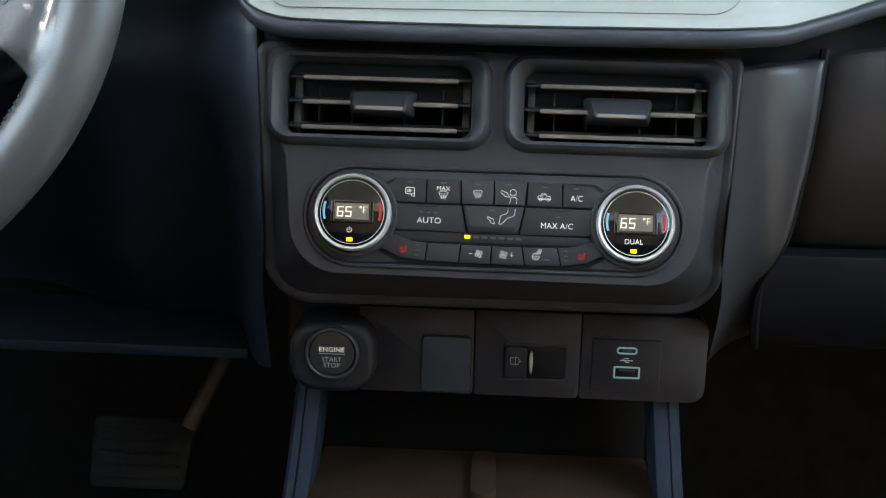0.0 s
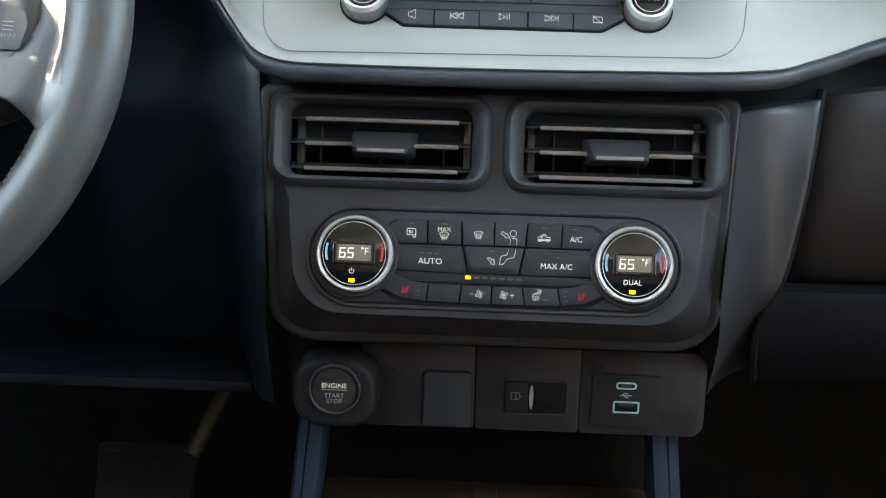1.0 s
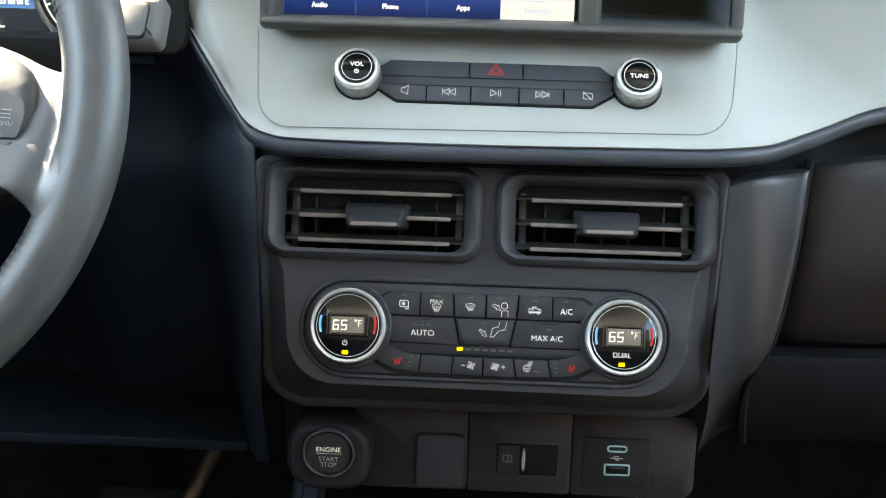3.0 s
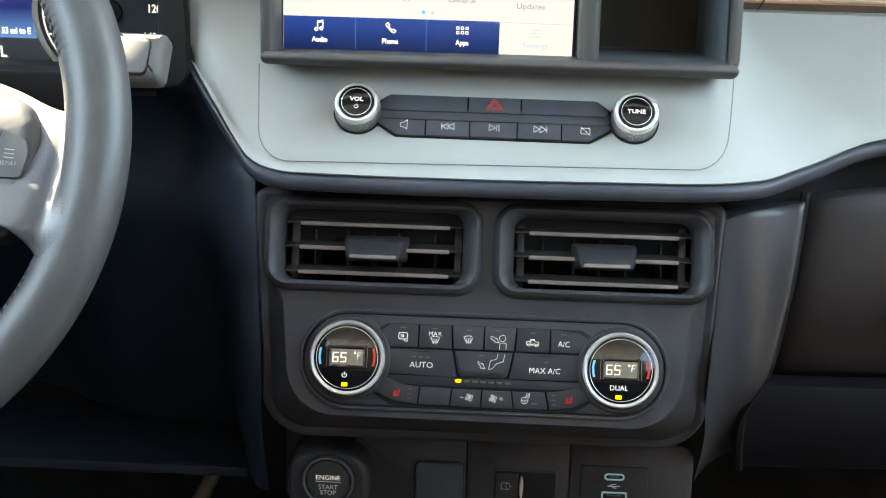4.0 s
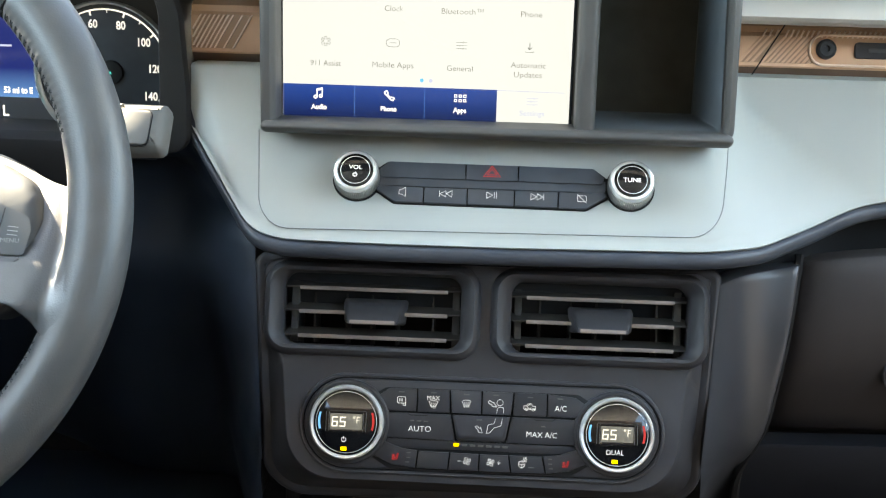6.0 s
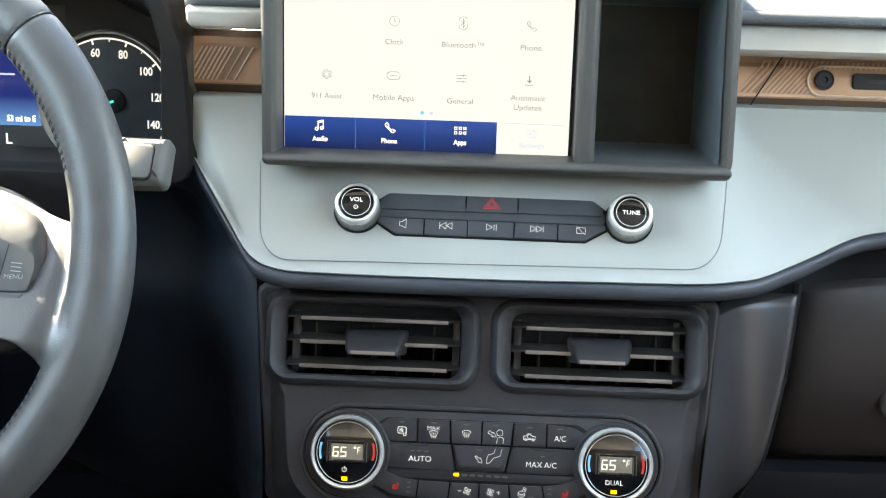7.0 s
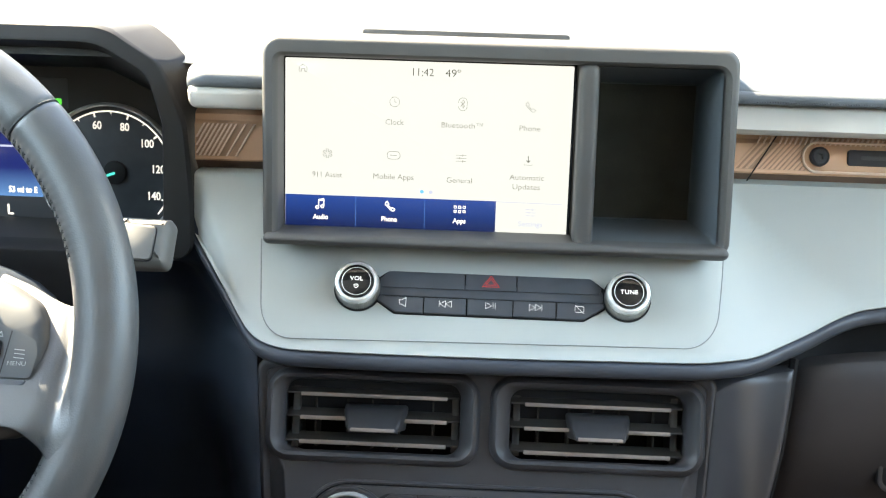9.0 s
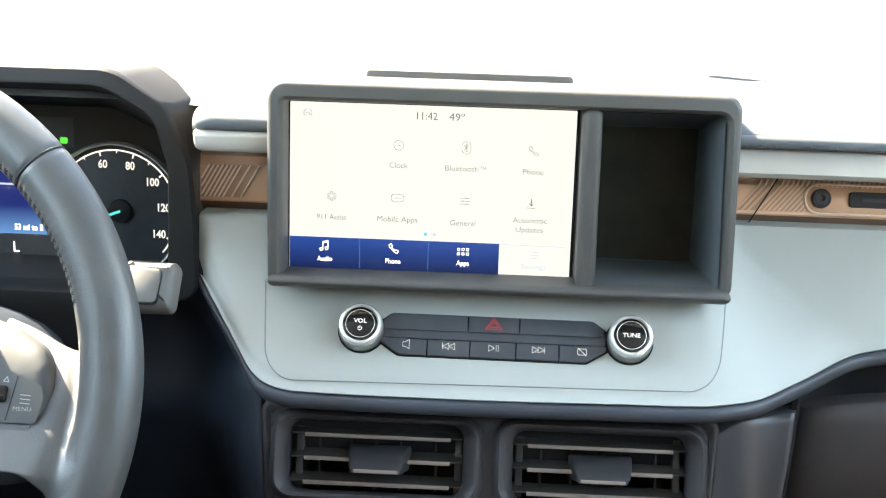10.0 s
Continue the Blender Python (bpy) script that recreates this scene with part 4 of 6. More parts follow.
def screenwash(cx, cy, s):
    """The sign of a windscreen with warm air."""
    out = [[(cx - s, cy + s * 0.55)] + arc(cx, cy - s * 0.8, s * 1.68, 126, 54, 8) + [(cx + s * 0.55, cy - s * 0.45), (cx - s * 0.55, cy - s * 0.45), (cx - s, cy + s * 0.55)]]
    for d in (-0.42, 0, 0.42):
        out.append([(cx + d * s, cy + s * 0.35), (cx + (d - 0.1) * s, cy), (cx + (d + 0.1) * s, cy - s * 0.3), (cx + d * s, cy - s * 0.85)])
    return out


def fan(cx, cy, s):
    """Four swept blades round a hub."""
    out = []
    for k in range(4):
        a = radians(90 * k + 20)
        blade = [(0.12, -0.05), (0.45, -0.30), (0.85, -0.22), (1.0, 0.10), (0.85, 0.34), (0.55, 0.28), (0.30, 0.08), (0.12, -0.05)]
        out.append([(cx + s * (p * math.cos(a) - q * math.sin(a)), cy + s * (p * math.sin(a) + q * math.cos(a))) for p, q in blade])
    return out


T = 0.0227
LOW = 0.0080
B1 = button("button", [(-0.0605, LOW), (-0.0398, LOW), (-0.0398, T), (-0.0570, T), (-0.0645, 0.0172)], [0.001, 0, 0, 0.004, 0.001], climate)
mark([rpoly([(-0.0520, 0.0132), (-0.0468, 0.0132), (-0.0468, 0.0170), (-0.0520, 0.0170)], 0.0008, 3) + [(-0.0520, 0.0140)], [(-0.0483, 0.0132), (-0.0483, 0.0119), (-0.0468, 0.0119), (-0.0468, 0.0140)]], B1, w=0.0003)
mark([[(-0.0506 + 0.0008 * i, 0.0143), (-0.0506 + 0.0008 * i, 0.0159)] for i in range(3)], B1, w=0.00035)
slots(B1, [(-0.0495, 0.0201)])
B2 = button("button", [(-0.0398, LOW), (-0.0192, LOW), (-0.0198, T), (-0.0398, T)], 0, climate)
say("MAX", 0.0025, -0.0298, 0.0171, B2, squeeze=1.05)
mark(screenwash(-0.0298, 0.0132, 0.0027), B2)
slots(B2, [(-0.0298, 0.0203)])
HW = 0.0040
B3 = button("button", [(-0.0185, LOW), (0.0000, LOW), (0.0000, T), (-0.0198, T)], 0, climate, HW, material=M_WEDGE)
mark(screenwash(-0.0095, 0.0143, 0.0027), B3, HW)
slots(B3, [(-0.0095, 0.0200)], HW)
B4 = button("button", [(0.0000, LOW), (0.0183, LOW), (0.0196, T), (0.0000, T)], 0, climate, HW, material=M_WEDGE)
mark([arc(0.0111, 0.0159, 0.0019, 0, 360, 16), [(0.0093, 0.0094), (0.0096, 0.0123), (0.0103, 0.0130), (0.0125, 0.0131), (0.0134, 0.0125), (0.0133, 0.0095)],
      [(0.0039, 0.0164), (0.0049, 0.0170), (0.0069, 0.0155), (0.0073, 0.0161), (0.0091, 0.0132), (0.0061, 0.0135), (0.0064, 0.0143), (0.0040, 0.0154), (0.0039, 0.0164)]], B4, HW)
slots(B4, [(0.0085, 0.0203)], HW)
B5 = button("button", [(0.0190, LOW), (0.0400, LOW), (0.0400, T), (0.0196, T)], 0, climate)
mark([[(0.0258, 0.0126), (0.0258, 0.0146), (0.0274, 0.0146), (0.0282, 0.0160), (0.0302, 0.0160), (0.0308, 0.0146), (0.0330, 0.0144), (0.0330, 0.0126), (0.0258, 0.0126)],
      arc(0.0272, 0.0125, 0.0008, 0, 360, 8), arc(0.0316, 0.0125, 0.0008, 0, 360, 8), arc(0.0293, 0.0142, 0.0013, 60, 330, 8)], B5)
slots(B5, [(0.0295, 0.0198)])
B6 = button("button", [(0.0400, LOW), (0.0605, LOW), (0.0645, 0.0165), (0.0575, 0.0210), (0.0400, T)], [0, 0.001, 0.001, 0.004, 0], climate)
say("A/C", 0.0034, 0.0483, 0.0138, B6, squeeze=0.92)
slots(B6, [(0.0480, 0.0196)])
B7 = button("button", [(-0.0600, -0.0082), (-0.0152, -0.0090), (-0.0186, 0.0077), (-0.0610, 0.0077)], 0, climate)
say("AUTO", 0.0034, -0.0377, -0.0020, B7, squeeze=1.06)
slots(B7, [(-0.0425, 0.0028), (-0.0382, 0.0027), (-0.0340, 0.0026)], w=0.0013)
mark([[(-0.0450, 0.0077), (-0.0445, 0.0066), (-0.0432, 0.0061), (-0.0343, 0.0061), (-0.0330, 0.0066), (-0.0325, 0.0077)]], B7, w=0.0004, material=M_BLACK, name="finger_notch")
B8 = button("button", [(-0.0150, -0.0088), (0.0150, -0.0088), (0.0182, 0.0077), (-0.0184, 0.0077)], [0.003, 0.003, 0, 0], climate, 0.0034)
wedge = bmesh.new()
w0 = inset(rpoly([(-0.0150, -0.0087), (0.0150, -0.0087), (0.0182, 0.0077), (-0.0184, 0.0077)], [0.004, 0.004, 0, 0], 6), 0.0004)
w1 = inset(rpoly([(-0.0136, -0.0046), (0.0136, -0.0046), (0.0170, 0.0077), (-0.0172, 0.0077)], [0.004, 0.004, 0, 0], 6), 0.0004)
loft(wedge, [([(p[0] + (q[0] - p[0]) * k, p[1] + (q[1] - p[1]) * k) for p, q in zip(w0, w1)], 0.0026 + 0.0026 * math.sin(math.pi / 2 * min(1.0, k * 1.02)) ** 0.8) for k in (0, 0.08, 0.2, 0.4, 0.65, 0.85, 1.0)], STACK)
under("wedge", done(wedge), M_WEDGE, B8, "raised tapered face", 40)
mark([[(0.0086, 0.0062), (0.0079, 0.0032), (0.0043, 0.0022), (0.0033, -0.0029), (0.0053, -0.0028), (0.0079, 0.0006), (0.0120, 0.0018), (0.0128, 0.0063)],
      [(-0.0037, 0.0006), (-0.0029, 0.0014), (-0.0010, -0.0001), (-0.0003, 0.0005), (0.0009, -0.0028), (-0.0018, -0.0024), (-0.0014, -0.0014), (-0.0037, 0.0006)]], B8, 0.0054)
slots(B8, [(-0.0012, 0.0050)], 0.0053)
B9 = button("button", [(0.0152, -0.0090), (0.0600, -0.0086), (0.0608, 0.0075), (0.0184, 0.0077)], 0, climate)
say("MAX A/C", 0.0034, 0.0373, -0.0027, B9, squeeze=0.97)
slots(B9, [(0.0380, 0.0024)], w=0.0013)
mark([[(0.0320, 0.0076), (0.0325, 0.0065), (0.0338, 0.0060), (0.0432, 0.0060), (0.0445, 0.0065), (0.0450, 0.0075)]], B9, w=0.0004, material=M_BLACK, name="finger_notch")
# fan speed lamps
bar = under("lamp_strip", plate(rpoly([(-0.0560, -0.0140), (0.0560, -0.0140), (0.0585, -0.0092), (-0.0585, -0.0086)], 0.0003, 2), STACK, 0.001, 0.0026, 0.0002), M_BUTTON, climate)
for i in range(7):
    u, v = -0.0148 + 0.0050 * i, -0.0109 - 0.00005 * i
    under("lamp", plate(rrect(u - 0.0017, v - (0.0010 if i == 0 else 0.0007), u + 0.0017, v + (0.0010 if i == 0 else 0.0007), 0.0002, 1), STACK, 0.0022, 0.0030 if i == 0 else 0.0028, 0.0001), M_AMBER if i == 0 else M_SLOT, bar, "lit amber lamp" if i == 0 else "")
C = [((-0.0665, -0.0190), (-0.0540, -0.0248), (-0.0392, -0.0262), (-0.0380, -0.0150), (-0.0480, -0.0138), (-0.0590, -0.0100))]
B10 = button("button", C[0], [0.001, 0.004, 0, 0, 0.003, 0.001], climate)
button("button", [(-0.0392, -0.0262), (-0.0196, -0.0266), (-0.0185, -0.0154), (-0.0380, -0.0150)], 0, climate)
B12 = button("button", [(-0.0196, -0.0266), (-0.0007, -0.0268), (-0.0004, -0.0156), (-0.0185, -0.0154)], 0, climate)
mark(fan(-0.0078, -0.0206, 0.0024) + [[(-0.0135, -0.0206), (-0.0115, -0.0206)]], B12)
B13 = button("button", [(-0.0007, -0.0268), (0.0192, -0.0268), (0.0174, -0.0156), (-0.0004, -0.0156)], 0, climate)
mark(fan(0.0066, -0.0207, 0.0024) + [[(0.0104, -0.0207), (0.0128, -0.0207)], [(0.0116, -0.0219), (0.0116, -0.0195)]], B13)
B14 = button("button", [(0.0192, -0.0268), (0.0404, -0.0264), (0.0380, -0.0154), (0.0174, -0.0156)], 0, climate)
mark([arc(0.0256, -0.0210, 0.0020, 60, 370, 14), [(0.0237, -0.0207), (0.0256, -0.0213), (0.0275, -0.0206)], [(0.0256, -0.0213), (0.0256, -0.0229)]] + [[(0.0266 + 0.0009 * i, -0.0198 + 0.0002 * i), (0.0262 + 0.0009 * i, -0.0187), (0.0270 + 0.0009 * i, -0.0176), (0.0267 + 0.0009 * i, -0.0167)] for i in range(3)], B14)
slots(B14, [(0.0315, -0.0228)])
B15 = button("button", [(0.0404, -0.0264), (0.0545, -0.0246), (0.0665, -0.0190), (0.0590, -0.0104), (0.0480, -0.0142), (0.0380, -0.0154)], [0, 0.004, 0.001, 0.001, 0.003, 0], climate)


def seat_sign(cx, cy, s):
    """A side view of a seat with warm air on its back."""
    return strokes([[(cx + s * 0.9, cy + s * 1.1), (cx + s * 0.35, cy - s * 0.5), (cx - s * 0.9, cy - s * 0.7), (cx - s * 0.9, cy - s * 1.0), (cx + s * 0.7, cy - s * 0.9), (cx + s * 1.2, cy + s)]]
                   + [[(cx - s * (0.2 + 0.45 * k), cy - s * 0.3), (cx - s * (0.4 + 0.45 * k), cy), (cx - s * (0.1 + 0.45 * k), cy + s * 0.3), (cx - s * (0.3 + 0.45 * k), cy + s * 0.6)] for k in range(2)], 0.00055, STACK, 0.0034)


under("symbol", seat_sign(-0.0522, -0.0194, 0.0018), M_RED, B10, "dim red heated seat sign")
under("symbol", seat_sign(0.0522, -0.0198, 0.0018), M_RED, B15, "dim red heated seat sign")
slots(B10, [(-0.0438, -0.0168), (-0.0441, -0.0198), (-0.0445, -0.0226)], w=0.0012)
slots(B15, [(0.0428, -0.0172), (0.0430, -0.0202), (0.0435, -0.0230)], w=0.0012)


def dial(cx, cv, left):
    o = STACK @ Vector((cx, cv, 0))
    d = thing("temperature_dial", "chrome-ringed gloss black temperature dial reading 65 degrees", "dial", o, "climate dials")
    m = STACK @ Matrix.Translation((cx, cv, 0))
    n = 64
    bm = bmesh.new()
    loft(bm, [(circle(0, 0, 0.0262, n), 0.001), (circle(0, 0, 0.0260, n), 0.0032), (circle(0, 0, 0.0252, n), 0.0040), (circle(0, 0, 0.0236, n), 0.0040), (circle(0, 0, 0.0231, n), 0.003)], m, False, False)
    under("base_ring", done(bm), M_BUTTON, d, "", 30)
    bm = bmesh.new()
    loft(bm, [(circle(0, 0, 0.0229, n), 0.002), (circle(0, 0, 0.0228, n), 0.0095), (circle(0, 0, 0.0224, n), 0.0112), (circle(0, 0, 0.0217, n), 0.0120), (circle(0, 0, 0.0208, n), 0.0118), (circle(0, 0, 0.0202, n), 0.0108), (circle(0, 0, 0.0200, n), 0.0098)], m, False, False)
    under("chrome_ring", done(bm), M_CHROME, d, "bright satin chrome ring", 40)
    face = under("face", plate(circle(0, 0, 0.0201, n), m, 0.004, 0.0104, 0.0003), M_GLOSS, d, "gloss black face")
    H = 0.0104
    under("fine_ring", ring(circle(0, 0, 0.0188, n), circle(0, 0, 0.0184, n), m, H - 0.0002, H + 0.0002, 0.0001), M_CHROME, face)
    under("lcd_frame", ring(rrect(-0.0124, -0.0066, 0.0124, 0.0073, 0.0008, 3), rrect(-0.0099, -0.0043, 0.0099, 0.0052, 0.0004, 3), m, H - 0.0002, H + 0.0008, 0.0003, depth=0.0006), M_GLOSS, face)
    # pale bars paint the highlights on both sides of the lens frame
    for x in (-0.0122, -0.0105, 0.0105, 0.0122):
        under("lcd_glint", plate(rrect(x - 0.00018, -0.0056, x + 0.00018, 0.0062, 0.0001, 1), m, H, H + 0.0010, 0.0001), M_SLOT, face)
    lcd = under("lcd", plate(rrect(-0.0099, -0.0044, 0.0099, 0.0053, 0.0004, 2), m, H - 0.0002, H + 0.0002, 0.0001), M_LCD, face, "lit grey liquid crystal window")
    for x0, segs in ((-0.0086, "afgedc"), (-0.0038, "afgcd")):
        w, hh, y0 = 0.0030, 0.0027, -0.0025
        ends = dict(a=((0, 2), (1, 2)), b=((1, 2), (1, 1)), c=((1, 1), (1, 0)), d=((0, 0), (1, 0)), e=((0, 1), (0, 0)), f=((0, 2), (0, 1)), g=((0, 1), (1, 1)))
        under("digit", strokes([[(x0 + w * p[0] + 0.05 * hh * p[1], y0 + hh * p[1]), (x0 + w * q[0] + 0.05 * hh * q[1], y0 + hh * q[1])] for p, q in (ends[s] for s in segs)], 0.00062, m, H + 0.0002, 0.0001), M_DIGIT, lcd)
    under("lettering", strokes([arc(0.0048, 0.0030, 0.0005, 0, 360, 10), [(0.0064, -0.0004), (0.0066, 0.0032), (0.0084, 0.0032)], [(0.0065, 0.0014), (0.0080, 0.0014)]], 0.00036, m, H + 0.0002, 0.0001), M_DIGIT, lcd, "degrees sign")
    for a0, a1, mm, nm in ((164, 196, M_BLUEARC, "blue_mark"), (-16, 18, M_REDARC, "red_mark")):
        under(nm, strokes([arc(0, 0.0006, 0.0166, a0, a1, 12)], 0.0013, m, H + 0.0001), mm, face)
    if left:
        under("symbol", strokes([arc(-0.0012, -0.0104, 0.0014, 125, 415, 12), [(-0.0012, -0.0102), (-0.0012, -0.0086)]], 0.00025, m, H + 0.0001), M_WHITE, face, "power sign")
    else:
        under("lettering", lettering("DUAL", 0.0031, m, H + 0.0001, -0.0008, -0.0105, 0.95, 0.0001, -0.00007), M_WHITE, face)
    under("lamp", plate(rrect(-0.0028, -0.0172, 0.0008, -0.0149, 0.0002, 2), m, H, H + 0.0004, 0.0001), M_AMBER, face, "lit amber lamp")


dial(-0.0822, 0.0006, True)
dial(0.0824, -0.0004, False)

# ---- audio controls on the silver pod ----
POD = face_frame(0, 0.679, 0.758, 0.66)
audio = thing("audio_panel", "grey audio button panel between two chrome knobs", "audio controls", POD @ Vector((0, -0.01, 0)))
body = rpoly([(-0.0580, -0.0226), (0.0585, -0.0230), (0.0730, -0.0140), (0.0730, -0.003), (0.0625, 0.0050), (-0.0625, 0.0054), (-0.0725, -0.002), (-0.0715, -0.0135)], 0.004, 5)
under("backing", plate(body, POD, -0.003, 0.0008, 0.0004), M_BLACK, audio)
A = dict(frame_of=POD, material=M_AUDIO, h0=-0.002, h=0.0026, gap=0.0004)
under("ledge", plate(rpoly([(-0.0690, -0.0108), (0.0700, -0.0112), (0.0700, -0.0030), (-0.0690, -0.0026)], 0.002, 3), POD, -0.001, 0.0014, 0.0004), M_AUDIO, audio)
R1 = [button("button", p, r, audio, **A) for p, r in (
    ([(-0.0670, -0.0062), (-0.0150, -0.0062), (-0.0150, 0.0048), (-0.0625, 0.0050), (-0.0685, -0.0010)], [0.002, 0, 0, 0.003, 0.002]),
    ([(-0.0150, -0.0062), (0.0170, -0.0062), (0.0170, 0.0048), (-0.0150, 0.0048)], 0),
    ([(0.0170, -0.0062), (0.0680, -0.0062), (0.0700, -0.0014), (0.0625, 0.0046), (0.0170, 0.0048)], [0, 0.002, 0.002, 0.003, 0]))]
M_HAZ = glow("hazard_red", (0.8, 0.06, 0.05), 0.027, (0.45, 0.03, 0.03))
mark([[(-0.0042, -0.0034), (0.0062, -0.0034), (0.0010, 0.0036), (-0.0042, -0.0034)], [(-0.0020, -0.0022), (0.0040, -0.0022), (0.0010, 0.0018), (-0.0020, -0.0022)]], R1[1], 0.0026, 0.0004, M_HAZ, POD)
X2 = [-0.0690, -0.0400, -0.0135, 0.0150, 0.0415, 0.0710]
R2 = []
for i in range(5):
    a, b = X2[i], X2[i + 1]
    pts = [(a, -0.0220), (b, -0.0224), (b, -0.0116), (a, -0.0114)]
    rr = 0
    if i == 0:
        pts, rr = [(-0.0575, -0.0220), (b, -0.0222), (b, -0.0116), (-0.0680, -0.0110), (-0.0700, -0.0140)], [0.004, 0, 0, 0.001, 0.002]
    if i == 4:
        pts, rr = [(a, -0.0224), (0.0580, -0.0226), (0.0715, -0.0142), (0.0700, -0.0112), (a, -0.0116)], [0, 0.004, 0.002, 0.001, 0]
    R2.append(button("button", pts, rr, audio, **A))
SW = 0.00022
HB = 0.0026
mark([[(-0.0550, -0.0168), (-0.0550, -0.0140), (-0.0535, -0.0140), (-0.0510, -0.0122), (-0.0510, -0.0182), (-0.0535, -0.0168), (-0.0550, -0.0168)]], R2[0], HB, SW, m=POD)


def tri(x, y, s, way=1):
    return [(x, y - s), (x, y + s), (x + way * s * 1.7, y), (x, y - s)]


mark([tri(-0.0265, -0.0156, 0.0021, -1), tri(-0.0228, -0.0156, 0.0021, -1), [(-0.0304, -0.0176), (-0.0304, -0.0136)]], R2[1], HB, SW, m=POD)
mark([tri(-0.0018, -0.0156, 0.0021), [(0.0028, -0.0176), (0.0028, -0.0136)], [(0.0041, -0.0176), (0.0041, -0.0136)]], R2[2], HB, SW, m=POD)
mark([tri(0.0250, -0.0156, 0.0021), tri(0.0287, -0.0156, 0.0021), [(0.0327, -0.0176), (0.0327, -0.0136)]], R2[3], HB, SW, m=POD)
mark([rpoly([(0.0530, -0.0176), (0.0584, -0.0176), (0.0584, -0.0138), (0.0530, -0.0138)], 0.0008, 3) + [(0.0530, -0.0170)], [(0.0530, -0.0130), (0.0584, -0.0184)]], R2[4], HB, SW, m=POD)


def knob(cx, cv, words, power):
    k = thing("control_knob", "knurled grey knob with chrome ring and black cap", "knob", POD @ Vector((cx, cv, 0)), "audio knobs")
    m = POD @ Matrix.Translation((cx, cv, 0))
    n = 72
    bm = bmesh.new()

    def knurl(r, d):
        return [(math.cos(2 * math.pi * i / 144) * (r + (d if i % 2 else 0)), math.sin(2 * math.pi * i / 144) * (r + (d if i % 2 else 0))) for i in range(144)]
    loft(bm, [(knurl(0.0136, 0), -0.001), (knurl(0.0136, 0.00045), 0.001), (knurl(0.0134, 0.00045), 0.0105), (knurl(0.0132, 0), 0.0112)], m)
    under("grip", done(bm), mat("knob_grip", (0.42, 0.41, 0.40), 0.38, 0.85, 0.05, 0.0005, 0.1, 0.01), k, "knurled grey grip", 25)
    bm = bmesh.new()
    loft(bm, [(circle(0, 0, 0.0135, n), 0.0108), (circle(0, 0, 0.0134, n), 0.0130), (circle(0, 0, 0.0126, n), 0.0146), (circle(0, 0, 0.0115, n), 0.0150), (circle(0, 0, 0.0108, n), 0.0142), (circle(0, 0, 0.0106, n), 0.0136)], m, False, False)
    under("chrome_ring", done(bm), M_CHROME, k, "satin chrome ring", 40)
    cap = under("cap", plate(circle(0, 0, 0.0107, n), m, 0.009, 0.0142, 0.0004), M_GLOSS, k, "gloss black cap")
    under("fine_ring", ring(circle(0, 0, 0.0090, n), circle(0, 0, 0.0086, n), m, 0.014, 0.0144, 0.0001), M_CHROME, cap)
    under("lettering", lettering(words, 0.0026, m, 0.0142, 0, 0.0018 if power else 0, 1.12, 0.0001, 0.00001), M_WHITE, cap)
    if power:
        under("symbol", strokes([arc(0, -0.0030, 0.0012, 125, 415, 12), [(0, -0.0030), (0, -0.0014)]], 0.0003, m, 0.0142), M_WHITE, cap, "power sign")
    # dark gap where the knob meets the trim
    under("skirt", ring(circle(0, 0, 0.0150, n), circle(0, 0, 0.0134, n), m, -0.002, 0.0004, 0.0001), M_BLACK, k)


knob(-0.0812, -0.0068, "VOL", True)
knob(0.0848, -0.0072, "TUNE", False)


# ---- page on the display ----
def lit(name, color, strength):
    return glow(name, color, strength, (0.01, 0.01, 0.01), 0.12)


def gradient_lit(name, c0, c1, x0, x1, strength):
    m = lit(name, c0, strength)
    nt = m.node_tree
    b = nt.nodes["Principled BSDF"]
    geo = nt.nodes.new("ShaderNodeNewGeometry")
    sep = nt.nodes.new("ShaderNodeSeparateXYZ")
    mr = nt.nodes.new("ShaderNodeMapRange")
    mr.inputs["From Min"].default_value = x0
    mr.inputs["From Max"].default_value = x1
    ramp = nt.nodes.new("ShaderNodeValToRGB")
    ramp.color_ramp.elements[0].color = (*c0, 1)
    ramp.color_ramp.elements[1].color = (*c1, 1)
    nt.links.new(geo.outputs["Position"], sep.inputs[0])
    nt.links.new(sep.outputs["Z"], mr.inputs["Value"])
    nt.links.new(mr.outputs[0], ramp.inputs[0])
    nt.links.new(ramp.outputs[0], b.inputs["Emission Color"])
    return m


M_NAVY = gradient_lit("lit_navy", (0.004, 0.012, 0.08), (0.012, 0.05, 0.28), 0.789, 0.808, 0.10)
M_TXT = lit("lit_grey_text", (0.165, 0.16, 0.155), 0.099)
M_TXTD = lit("lit_dark_text", (0.09, 0.088, 0.085), 0.099)
M_PALE = lit("lit_pale_text", (0.40, 0.45, 0.66), 0.108)
M_NAVYLINE = lit("lit_navy_line", (0.06, 0.17, 0.50), 0.10)
M_LW = lit("lit_white_text", (1, 1, 1), 0.135)
M_DOT = lit("lit_blue_dot", (0.08, 0.42, 0.80), 0.108)
nav = under("task_bar", plate(rrect(-0.1291, 0.7868, 0.0022, 0.8077, 0.0001, 1), FD, 0, 0.0003, 0.00005), M_NAVY, screen, "navy task bar")
for x in (-0.0850, -0.0420):
    under("line", strokes([[(x, 0.7870), (x, 0.8076)]], 0.0003, FD, 0.0003, 0.00005), M_NAVYLINE, nav)


def page(words, size, u, z, material=None, parent=None, squeeze=1.0, bold=0.0, h=0.0):
    return under("lettering", lettering(words, size, FD, h, u, z, squeeze, 0.00006, bold), material or M_TXT, parent or screen)


